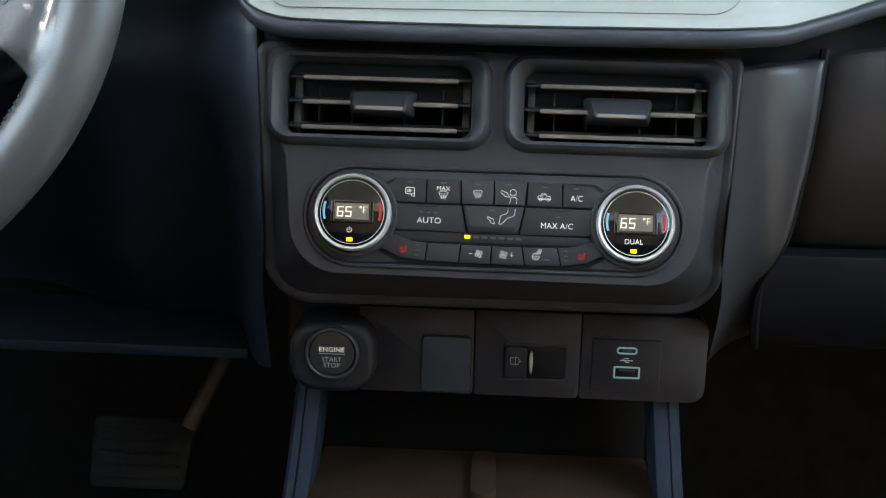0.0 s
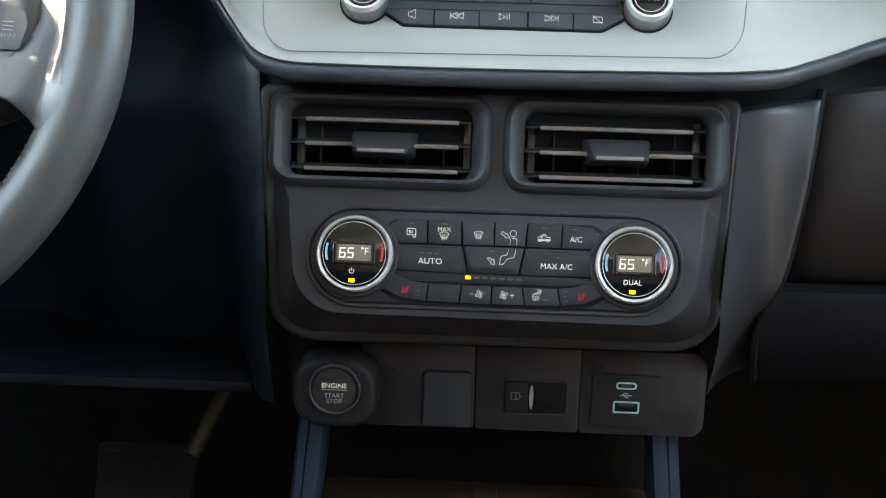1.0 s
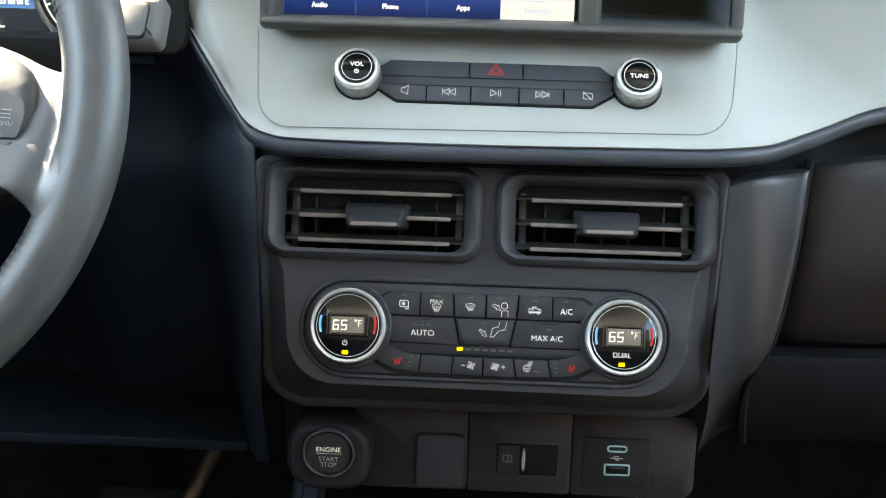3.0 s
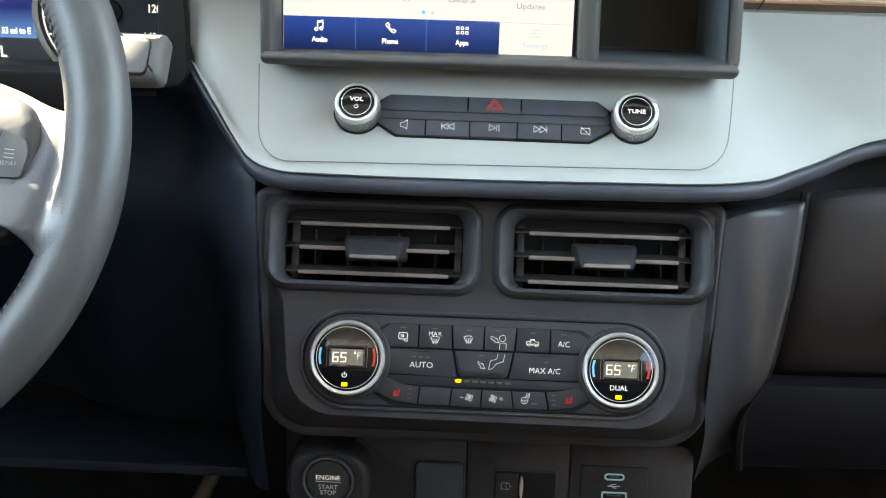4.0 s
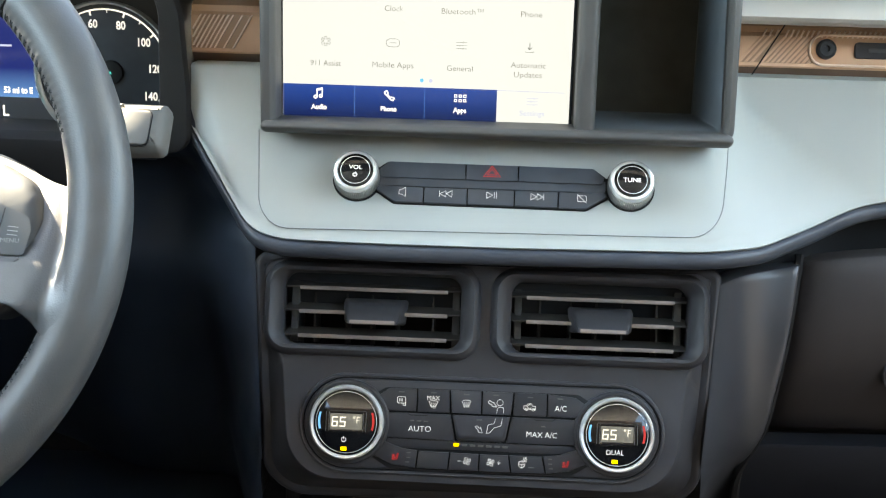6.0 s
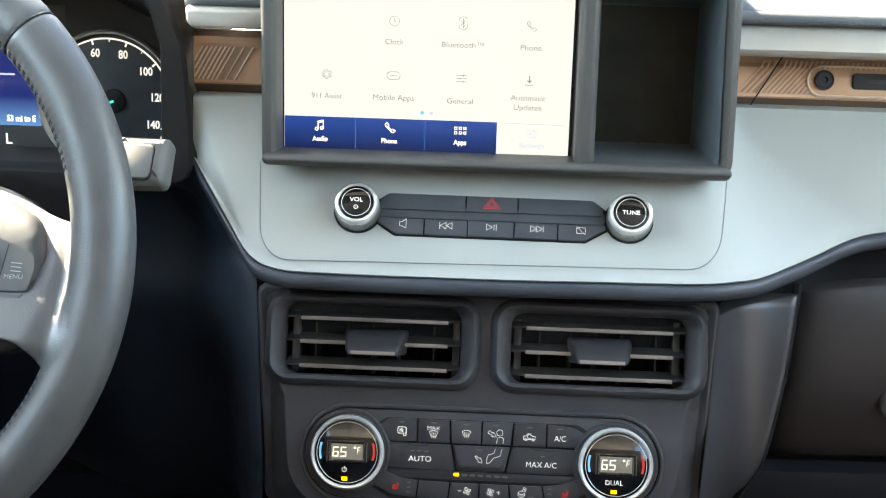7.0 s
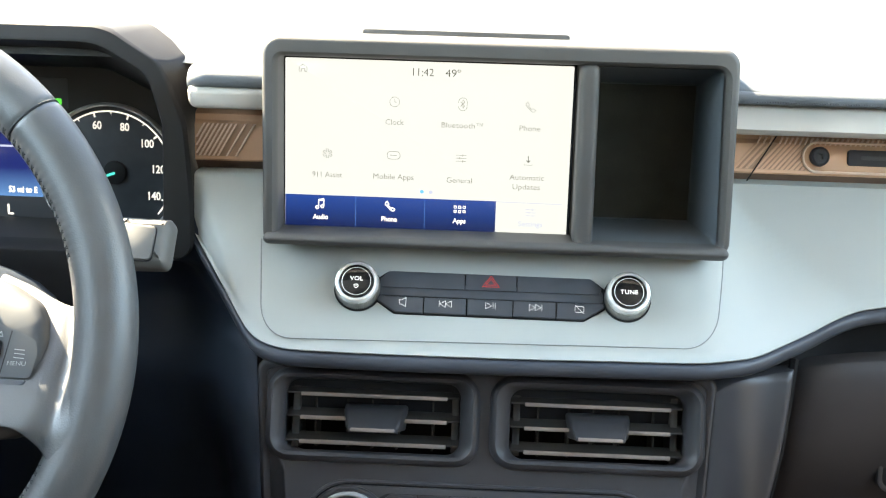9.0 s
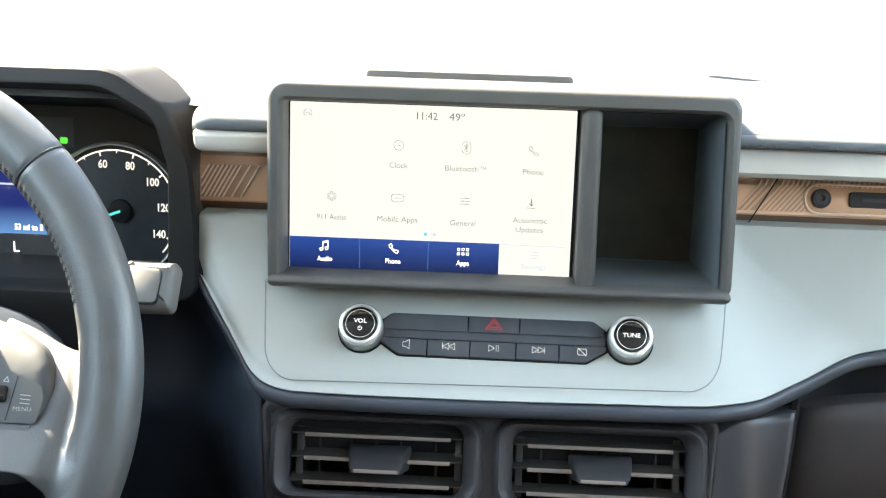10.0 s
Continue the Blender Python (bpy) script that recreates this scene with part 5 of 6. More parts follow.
page("11:42", 0.0046, -0.0449, 0.8858, M_TXTD, squeeze=0.98, bold=-0.00004)
page("49º", 0.0046, -0.0267, 0.8858, M_TXTD, squeeze=1.10, bold=-0.00004)
for words, u, z, wide in (("Clock", -0.0618, 0.8548, 0.98), ("Bluetooth™", -0.0203, 0.8542, 1.08), ("Phone", 0.0212, 0.8537, 1.08), ("911 Assist", -0.1030, 0.8208, 0.93), ("Mobile Apps", -0.0618, 0.8203, 1.04),
                          ("General", -0.0210, 0.8200, 1.04), ("Automatic", 0.0205, 0.8232, 1.04), ("Updates", 0.0205, 0.8168, 1.08)):
    page(words, 0.0034, u, z, squeeze=wide, bold=-0.00005)


def glyph(lines, w=0.00026, material=None, parent=None, h=0.0):
    return under("symbol", strokes(lines, w, FD, h, 0.00006), material or M_TXT, parent or screen)


def handset(cx, cz, s):
    return [[(cx - s, cz + s * 0.7), (cx - s * 0.6, cz + s), (cx - s * 0.3, cz + s * 0.45), (cx - s * 0.5, cz + s * 0.2), (cx + s * 0.2, cz - s * 0.5), (cx + s * 0.45, cz - s * 0.3), (cx + s, cz - s * 0.6),
             (cx + s * 0.7, cz - s), (cx + s * 0.3, cz - s * 0.95), (cx - s * 0.95, cz + s * 0.3), (cx - s, cz + s * 0.7)]]


def sliders(cx, cz, s):
    out = []
    for i, d in ((-1, 0.3), (0, -0.3), (1, 0.3)):
        out += [[(cx - s, cz + i * s * 0.6), (cx + s, cz + i * s * 0.6)], [(cx + d * s, cz + i * s * 0.6 - s * 0.2), (cx + d * s, cz + i * s * 0.6 + s * 0.2)]]
    return out


glyph([[(-0.1208, 0.8840), (-0.1208, 0.8864), (-0.1184, 0.8885), (-0.1160, 0.8864), (-0.1160, 0.8840), (-0.1174, 0.8840), (-0.1174, 0.8856), (-0.1194, 0.8856), (-0.1194, 0.8840), (-0.1208, 0.8840)]])
glyph([arc(-0.0620, 0.8672, 0.0030, 0, 360, 20), [(-0.0620, 0.8690), (-0.0620, 0.8672), (-0.0610, 0.8668)]])
glyph([rpoly([(-0.0230, 0.8632), (-0.0176, 0.8632), (-0.0176, 0.8710), (-0.0230, 0.8710)], 0.0026, 5) + [(-0.0230, 0.8680)], [(-0.0216, 0.8686), (-0.0192, 0.8660), (-0.0203, 0.8646), (-0.0203, 0.8698), (-0.0192, 0.8684), (-0.0216, 0.8658)]])
glyph(handset(0.0212, 0.8667, 0.0030))
star = []
for k in range(6):
    a = radians(60 * k + 90)
    for da, r in ((-0.42, 0.0013), (-0.25, 0.0029), (0.25, 0.0029), (0.42, 0.0013)):
        star.append((-0.1030 + r * math.cos(a + da), 0.8340 + r * math.sin(a + da)))
glyph([star + star[:1]])
glyph([rpoly([(-0.0660, 0.8318), (-0.0580, 0.8318), (-0.0580, 0.8366), (-0.0660, 0.8366)], 0.0022, 5) + [(-0.0660, 0.8345)], [(-0.0640, 0.8342), (-0.0600, 0.8342)]])
glyph(sliders(-0.0203, 0.8338, 0.0031))
glyph([[(0.0210, 0.8366), (0.0210, 0.8326)], [(0.0198, 0.8338), (0.0210, 0.8326), (0.0222, 0.8338)]], 0.00045, M_TXTD)
glyph([[(0.0186, 0.8316), (0.0186, 0.8310), (0.0234, 0.8310), (0.0234, 0.8316)]])
under("page_dot", plate(circle(-0.0440, 0.8120, 0.0011, 14), FD, 0, 0.00006, 0.00001), M_DOT, screen)
under("page_dot", plate(circle(-0.0385, 0.8119, 0.0011, 14), FD, 0, 0.00006, 0.00001), M_PALE, screen)
under("line", strokes([[(0.0024, 0.8074), (0.0430, 0.8070)]], 0.0003, FD, 0, 0.00005), M_PALE, screen)
HN = 0.0003
for words, u in (("Audio", -0.1070), ("Phone", -0.0640), ("Apps", -0.0203)):
    page(words, 0.0031, u, 0.7940, M_LW, nav, 0.88, 0.00008, HN)
page("Settings", 0.0031, 0.0240, 0.7935, M_PALE, None, 1.12)
glyph([[(-0.1082, 0.8000), (-0.1082, 0.8048), (-0.1050, 0.8054), (-0.1050, 0.8006)], arc(-0.1091, 0.8000, 0.0009, 0, 360, 10), arc(-0.1059, 0.8006, 0.0009, 0, 360, 10), [(-0.1082, 0.8040), (-0.1050, 0.8046)]], 0.0006, M_LW, nav, HN)
glyph(handset(-0.0635, 0.8022, 0.0030), 0.0006, M_LW, nav, HN)
for i in range(3):
    for j in range(2):
        cx, cz = -0.0230 + 0.0028 * i, 0.8004 + 0.0028 * j
        glyph([[(cx - 0.0007, cz - 0.0007), (cx + 0.0007, cz - 0.0007), (cx + 0.0007, cz + 0.0007), (cx - 0.0007, cz + 0.0007), (cx - 0.0007, cz - 0.0007)]], 0.00038, M_LW, nav, HN)
glyph(sliders(0.0240, 0.8012, 0.0032), 0.0003, M_PALE)


# ---- start button, brake switch and charging sockets ----
starter = thing("start_button", "round black engine start button in a rounded housing", "start button", (-0.1, 0.70, 0.48))
FS = face_frame(0, 0.690, 0, 0.0)
loop = rpoly([(-0.1282, 0.4762), (-0.0725, 0.4762), (-0.0725, 0.5245), (-0.1282, 0.5245)], 0.019, 8)
bm = bmesh.new()
loft(bm, [(inset(loop, -0.001), -0.04), (loop, -0.0065), (inset(loop, 0.0006), -0.0040), (inset(loop, 0.0018), -0.0018), (inset(loop, 0.0036), -0.0004), (inset(loop, 0.0056), 0.0)], FS)
under("housing", done(bm), M_BUTTON, starter, "", 60)
c0 = (-0.1000, 0.5042)
under("channel", ring(circle(*c0, 0.0183), circle(*c0, 0.0170), FS, -0.001, 0.0003, 0.0001), M_BLACK, starter)
bm = bmesh.new()
loft(bm, [(circle(*c0, 0.0176), -0.001), (circle(*c0, 0.0174), 0.0020), (circle(*c0, 0.0167), 0.0031), (circle(*c0, 0.0160), 0.0031), (circle(*c0, 0.0153), 0.0020), (circle(*c0, 0.0150), -0.0004)], FS, False, False)
under("ring", done(bm), mat("ring_plastic", (0.060, 0.060, 0.066), 0.32, 0, 0.05, 0.0005, 0.08, 0.02, spec=0.5), starter, "raised grey ring", 60)
cap = under("cap", plate(circle(*c0, 0.0146), FS, -0.001, 0.0018, 0.0009), M_VENT, starter, "black push cap")
say("ENGINE", 0.0032, c0[0], c0[1] + 0.0026, cap, 0.0018, M_WHITE, FS, 1.02)
say("START", 0.0031, c0[0], c0[1] - 0.0041, cap, 0.0018, M_PRINT, FS, 1.0)
say("STOP", 0.0031, c0[0], c0[1] - 0.0080, cap, 0.0018, M_PRINT, FS, 1.0)
mark([[(c0[0] - 0.0082, c0[1] - 0.0003), (c0[0] + 0.0082, c0[1] - 0.0003)]], cap, 0.0018, 0.0003, M_PRINT, FS)

brake = thing("brake_switch", "dark recessed parking brake switch with a bright lever edge", "switch", (0.03, 0.712, 0.483))
under("frame", ring(rrect(0.0094, 0.4828, 0.0526, 0.5082, 0.003), rrect(0.0110, 0.4844, 0.0510, 0.5066, 0.002), PANEL, -0.001, 0.0005, 0.0004, depth=0.0005), M_PANEL, brake)
under("recess", plate(rrect(0.0104, 0.4840, 0.0516, 0.5070, 0.001), PANEL, -0.001, 0.0003, 0.0001), M_BLACK, brake)
key = under("key", plate(rrect(0.0112, 0.4850, 0.0262, 0.5062, 0.0012), PANEL, 0.0001, 0.0024, 0.0008), M_BUTTON, brake, "black rocker key")
mark([rpoly([(0.0148, 0.4945), (0.0182, 0.4945), (0.0182, 0.4990), (0.0148, 0.4990)], 0.0004, 2) + [(0.0148, 0.4950)], [(0.0182, 0.4940), (0.0200, 0.4946), (0.0208, 0.4967), (0.0200, 0.4990), (0.0182, 0.4995), (0.0182, 0.4940)], [(0.0208, 0.4967), (0.0220, 0.4967)]], key, 0.0024, 0.00026, M_PRINT, PANEL)
bm = bmesh.new()
lens = [(0.0283 + 0.0014 * math.cos(a), 0.4958 + 0.0082 * math.sin(a)) for a in [2 * math.pi * i / 24 for i in range(24)]]
loft(bm, [(lens, 0.0006), (inset(lens, 0.0002), 0.0034), (inset(lens, 0.0007), 0.0042)], PANEL)
# cream base colour paints the gleam of the metal edge
under("lever_edge", done(bm), mat("lever_gleam", (0.86, 0.82, 0.74), 0.3, 0.15, 0.05, 0.0005, 0.05, 0.01, spec=0.6), brake, "lever edge with a metal gleam put into its colour", 40)

M_TEAL = glow("teal_ring", (0.40, 0.68, 0.76), 0.016, (0.20, 0.31, 0.35), 0.4)
usb = thing("charging_sockets", "black socket plate with two teal-ringed charging ports", "sockets", (0.09, 0.712, 0.48))
under("plate", plate(rrect(0.0682, 0.4778, 0.1130, 0.5137, 0.0012), PANEL, -0.001, 0.0016, 0.0005), M_BUTTON, usb)
for x0, x1, z0, z1, r in ((0.0838, 0.0974, 0.5040, 0.5090, 0.0024), (0.0824, 0.0998, 0.4873, 0.4957, 0.0012)):
    port = under("port", ring(rrect(x0, z0, x1, z1, r), inset(rrect(x0, z0, x1, z1, r), 0.0012), PANEL, 0.001, 0.0022, 0.0003), M_TEAL, usb, "teal port ring")
    under("port_hole", plate(inset(rrect(x0, z0, x1, z1, r), 0.0011), PANEL, 0.001, 0.0017, 0.0001), M_BLACK, port)
    under("tongue", plate(rrect(x0 + 0.0034, z1 - 0.0032, x1 - 0.0034, z1 - 0.0020, 0.0003, 2), PANEL, 0.0015, 0.0020, 0.0001), M_AUDIO, port)
mark([[(0.0865, 0.4998), (0.0945, 0.4998)], [(0.0880, 0.4998), (0.0892, 0.5012), (0.0918, 0.5012)], [(0.0892, 0.4998), (0.0904, 0.4986), (0.0922, 0.4986)]], usb, 0.0017, 0.0005, M_PRINT, PANEL)


# ---- steering wheel ----
WHEEL = face_frame(-0.3776, 0.5555, 0.747, 0.365)
wheel = thing("steering_wheel", "grey leather-wrapped steering wheel with a switch pod on its spoke", "steering wheel", (-0.3776, 0.5555, 0.747))
RR = 0.1738


def rim_section(a, n=20, swell=1.0):
    """The rim's round section at an angle."""
    ca, sa = math.cos(a), math.sin(a)
    pts = []
    for j in range(n):
        b = 2 * math.pi * j / n
        r = RR + 0.0171 * swell * math.cos(b)
        pts.append(WHEEL @ Vector((r * ca, r * sa, 0.0152 * swell * math.sin(b))))
    return pts


SEAM_A = 0.77
STITCH = [-1.25 + 2.5 * i / 91 for i in range(92)]
bm = bmesh.new()
sections = []
N = 960
for i in range(N):
    a = 2 * math.pi * i / N
    d = min(abs((a - s + math.pi) % (2 * math.pi) - math.pi) for s in (SEAM_A, -SEAM_A - 0.3, math.pi - SEAM_A, math.pi + SEAM_A + 0.3))
    pts = rim_section(a, 24, 1.0 - 0.05 * math.exp(-(d / 0.010) ** 2))
    # the hide is drawn in where the thread holds it
    aa = (a + math.pi) % (2 * math.pi) - math.pi
    if abs(aa) < 1.27 and not -0.42 < aa < 0.27:
        k = (aa + 1.25) / (2.5 / 91)
        pull = 0.5 + 0.5 * math.cos(2 * math.pi * (k - 0.3))
        core = WHEEL @ Vector((RR * math.cos(a), RR * math.sin(a), 0))
        for j, depth in ((9, 0.025), (10, 0.04), (11, 0.025)):
            pts[j] = pts[j].lerp(core, depth * (0.3 + 0.7 * pull))
    sections.append([bm.verts.new(p) for p in pts])
for i in range(N):
    a, b = sections[i], sections[(i + 1) % N]
    for j in range(24):
        bm.faces.new((a[j], a[(j + 1) % 24], b[(j + 1) % 24], b[j]))
rim = under("rim", bm, M_LEATHER, wheel, "grey leather-wrapped rim", 80)
ringpts = rim_section(SEAM_A, 36, 0.962)
under("wrap_seam", tube(ringpts, 0.0007, 6, True), M_UNDER, rim, "sewn joint in the leather")
# cross stitches along the inner edge
thread = []
for a in STITCH:
    if -0.42 < a < 0.27:
        continue
    for lean in (1, -1):
        p = []
        for f in (-1, 0, 1):
            ang, b = a + 0.0105 + 0.0055 * f * lean, radians(152 + 8.5 * f)
            lift = 0.97 if f else 1.0
            p.append(WHEEL @ Vector(((RR + 0.0172 * lift * math.cos(b)) * math.cos(ang), (RR + 0.0172 * lift * math.cos(b)) * math.sin(ang), 0.0154 * lift * math.sin(b))))
        thread.append(tube(p, 0.00032, 6))
st = under("stitching", join(*thread), M_THREAD, rim, "dark cross stitching", 60)
st["kind"] = "stuff"

# spoke: a rounded arm whose upper side rolls back, with a fillet into the rim
keys_t = [(0.0, 0.060), (0.08, 0.048), (0.10, 0.041), (0.118, 0.0345), (0.128, 0.0300), (0.1354, 0.0262), (0.145, 0.0225), (0.152, 0.0215), (0.158, 0.0250), (0.1645, 0.0365), (0.1745, 0.0530)]
keys_b = [(0.0, -0.0590), (0.0531, -0.0550), (0.0845, -0.0480), (0.1205, -0.0446), (0.1345, -0.0465), (0.1439, -0.0540), (0.1525, -0.0650), (0.1645, -0.0800), (0.1745, -0.0870)]


def spoke_front(u, v):
    d = v + 0.045
    arm = 0.0150 - (0.34 * d + 2.5 * d * d if d > 0 else 22.0 * d * d)
    r = math.hypot(u, v)
    arm -= 0.40 * max(0.0, r - 0.147)
    q = (r - RR) / 0.0171
    rim_h = 0.0152 * math.sqrt(max(0.0, 1 - q * q)) - 0.0004 if q > -1 else -0.0004 - 4 * (RR - 0.0171 - r)
    k = 0.0120
    h = max(k - abs(arm - rim_h), 0) / k
    return max(arm, rim_h) + h * h * k / 4


for sx in (1, -1):
    rows = []
    for i in range(61):
        u = 0.1735 * i / 60
        t, b = curve(keys_t, u), curve(keys_b, u)
        reach = math.sqrt(max(0.0, 0.1745 ** 2 - u * u))
        t, b = min(t, reach), max(b, -reach)
        vs = [(t + b) / 2 + (t - b) / 2 * math.cos(math.pi * j / 28) for j in range(29)]
        row = [(v, spoke_front(u, v) - 0.0008 * (1 - math.sin(math.pi * j / 28)) ** 4) for j, v in enumerate(vs)]
        row += [(v, h - 0.020 * math.sin(math.pi * j / 28) ** 0.6) for j, (v, h) in list(enumerate(row))[27:0:-1]]
        row = [WHEEL @ Vector((sx * u, v, h)) for v, h in row]
        rows.append(row + row[:1])
    under("spoke", grid(rows), M_LEATHER, wheel, "leather-covered spoke", 75)


# switch pods whose upper shoulder falls away from the seat
def pod_h(u, v):
    return 0.0032 - 0.14 * (v + 0.018) - 10.0 * max(0.0, v - 0.004) ** 2 - 14.0 * max(0.0, -0.036 - v) ** 2


SWITCH = WHEEL @ Matrix.Translation((0, -0.018, 0.0034)) @ Matrix.Rotation(radians(-8), 4, "X") @ Matrix.Translation((0, 0.018, -0.0095))
for sx in (1, -1):
    def mir(pts):
        q = [(sx * u, v) for u, v in pts]
        return q if sx > 0 else q[::-1]
    pod = rpoly(mir([(0.06, -0.052), (0.124, -0.0520), (0.1350, -0.0466), (0.1395, -0.0241), (0.1412, 0.0013), (0.1385, 0.0130), (0.1325, 0.0225), (0.115, 0.0320), (0.06, 0.052)]), [0.01, 0.02, 0.02, 0.02, 0.014, 0.014, 0.02, 0.02, 0.01], 8)
    bm = bmesh.new()
    loft(bm, [(pod, lambda u, v: pod_h(u, v) - 0.022), (pod, lambda u, v: pod_h(u, v) - 0.0050)]
         + [(inset(pod, d), lambda u, v, e=e: pod_h(u, v) - e) for d, e in ((0.0006, 0.0032), (0.0016, 0.0017), (0.0030, 0.0007), (0.0050, 0.0), (0.009, 0.0), (0.014, 0.0), (0.020, 0.0), (0.028, 0.0))], WHEEL)
    cover = under("pod_cover", done(bm), M_POD, wheel, "grey pod cover", 60)
    up = rpoly(mir([(0.085, 0.0165), (0.1155, 0.0088), (0.1305, 0.0032), (0.1360, 0.0002), (0.1375, -0.0060), (0.1350, -0.0180), (0.085, -0.0180)]), [0.002, 0.004, 0.006, 0.003, 0.004, 0.0012, 0.002], 5)
    lo = rpoly(mir([(0.085, -0.0365), (0.1195, -0.0362), (0.1285, -0.0335), (0.1320, -0.0290), (0.1347, -0.0200), (0.085, -0.0200)]), [0.002, 0.006, 0.004, 0.004, 0.0012, 0.002], 5)
    for nm, lp in (("upper_switch", up), ("lower_switch", lo)):
        under(nm + "_gap", plate(inset(lp, -0.0008), SWITCH, 0.004, 0.0097, 0.0001), M_BLACK, cover)
        under(nm, plate(lp, SWITCH, 0.006, 0.0116, 0.0012), M_PODKEY, cover, "grey switch face")
    if sx > 0:
        HS = 0.0116
        under("divider_line", strokes([[(0.1235, 0.0058), (0.1198, -0.0178)]], 0.0006, SWITCH, HS), M_BLACK, cover)
        under("rocker", plate(rrect(0.102, -0.0085, 0.1190, 0.0005, 0.0015), SWITCH, HS - 0.0005, HS + 0.0022, 0.0008), M_GLOSS, cover, "gloss black rocker")
        say("MENU", 0.0024, 0.1280, -0.0116, cover, HS, M_PODPRINT, SWITCH, 1.1)
        mark([[(0.1262, -0.0040 - 0.0022 * k), (0.1316, -0.0044 - 0.0022 * k)] for k in range(3)], cover, HS, 0.0004, M_PODPRINT, SWITCH)
        mark([[(0.1160, 0.0030), (0.1188, 0.0026), (0.1178, 0.0054), (0.1160, 0.0030)]], cover, HS, 0.0005, M_PODPRINT, SWITCH)
        mark([arc(0.1240, -0.0300, 0.0022, 20, 200, 8), [(0.1218, -0.0312), (0.1262, -0.0312)], [(0.1270, -0.0268), (0.1260, -0.0256), (0.1284, -0.0256)], [(0.1284, -0.0256), (0.1290, -0.0272)]], cover, HS, 0.0009, M_PODPRINT, SWITCH)
hub = bmesh.new()
loft(hub, [(circle(0, 0.004, 0.098, 48), -0.03), (circle(0, 0.004, 0.097, 48), 0.004), (circle(0, 0.002, 0.092, 48), 0.011), (circle(0, 0, 0.082, 48), 0.015), (circle(0, 0, 0.06, 48), 0.017)], WHEEL, True)
under("hub", done(hub), M_POD, wheel, "grey airbag cover", 45)

# column shroud and stalk
column = thing("steering_column", "dark plastic steering column shroud", "steering column", (-0.392, 0.66, 0.72))
bm = bmesh.new()
loops = []
for y, w, h, dz in ((0.572, 0.080, 0.040, -0.012), (0.580, 0.125, 0.052, -0.008), (0.60, 0.146, 0.058, -0.008), (0.64, 0.140, 0.054, -0.016), (0.68, 0.110, 0.050, -0.024), (0.76, 0.090, 0.050, -0.034)):
    loops.append([(-0.392 + w * math.copysign(abs(math.cos(t)) ** 0.7, math.cos(t)), y, 0.738 + dz + h * math.copysign(abs(math.sin(t)) ** 0.7, math.sin(t))) for t in [2 * math.pi * i / 32 for i in range(32)]])
rw = loft3(bm, loops)
bm.faces.new(rw[0])
under("shroud", done(bm), M_SHROUD, column, "", 50)

M_STALK = mat("stalk_plastic", (0.105, 0.101, 0.095), 0.5, 0, 0.06, 0.0009, 0.08, 0.02)
stalk = thing("column_stalk", "grey column stalk with a framed end panel", "stalk", (-0.20, 0.64, 0.785))
LK = 0.60
FK = Matrix.Translation((-0.20, 0.634, 0)) @ Matrix.Rotation(radians(-4), 4, "Z") @ Matrix.Translation((0.20, -0.634, 0)) @ face_frame(0, 0.634 - LK * 0.783, 0, LK)
loop = rpoly([(-0.222, 0.7732), (-0.1895, 0.7742), (-0.1893, 0.7965), (-0.1912, 0.8002), (-0.222, 0.8005)], [0.002, 0.004, 0.003, 0.003, 0.002], 5)
k = math.hypot(1, LK)


def kz(lp):
    return [(u, v * k) for u, v in lp]


loop = kz(loop)
bm = bmesh.new()
loft(bm, [(loop, -0.013), (loop, -0.007), (inset(loop, 0.0012), -0.0035), (inset(loop, 0.0032), -0.001), (inset(loop, 0.0055), 0.0)], FK, True)
body_ob = under("paddle", done(bm), M_STALK, stalk, "", 40)
face_loop = kz(rpoly([(-0.220, 0.7765), (-0.1985, 0.7765), (-0.1978, 0.7945), (-0.220, 0.7955)], 0.003, 4))
under("panel_gap", plate(inset(face_loop, -0.0008), FK, -0.001, 0.0003, 0.0001), M_BLACK, body_ob)
under("end_panel", plate(face_loop, FK, -0.001, 0.0014, 0.0008), M_STALK, body_ob, "pale framed panel")
under("arm", tube([(-0.21, 0.660, 0.778), (-0.25, 0.675, 0.760), (-0.33, 0.690, 0.735)], 0.008, 12), M_DARK, stalk, "", 60)

# ---- instrument cluster ----
cluster = thing("instrument_cluster", "instrument cluster with round speedometer and blue screen under a dark hood", "instrument cluster", (-0.392, 0.76, 0.75))
hood_out = rpoly([(-0.600, 0.7645), (-0.1862, 0.7645), (-0.1860, 0.800), (-0.1900, 0.850), (-0.2040, 0.8865), (-0.2370, 0.9080), (-0.547, 0.9080), (-0.580, 0.8865), (-0.594, 0.850), (-0.600, 0.800)],
                 [0.02, 0.012, 0.03, 0.03, 0.018, 0.035, 0.035, 0.018, 0.03, 0.03], 8)


def shoulder(x4, z4, x5, z5):
    """The hood's outer skin further back, with its upper corner filled out."""
    return rpoly([(-0.600, 0.7645), (-0.1945, 0.7645), (-0.1940, 0.795), (-0.1930, 0.842), (x4, z4), (x5, z5), (-0.784 - x5, z5), (-0.784 - x4, z4), (-0.591, 0.842), (-0.600, 0.795)],
                 [0.02, 0.022, 0.03, 0.02, 0.012, 0.035, 0.035, 0.012, 0.02, 0.03], 8)


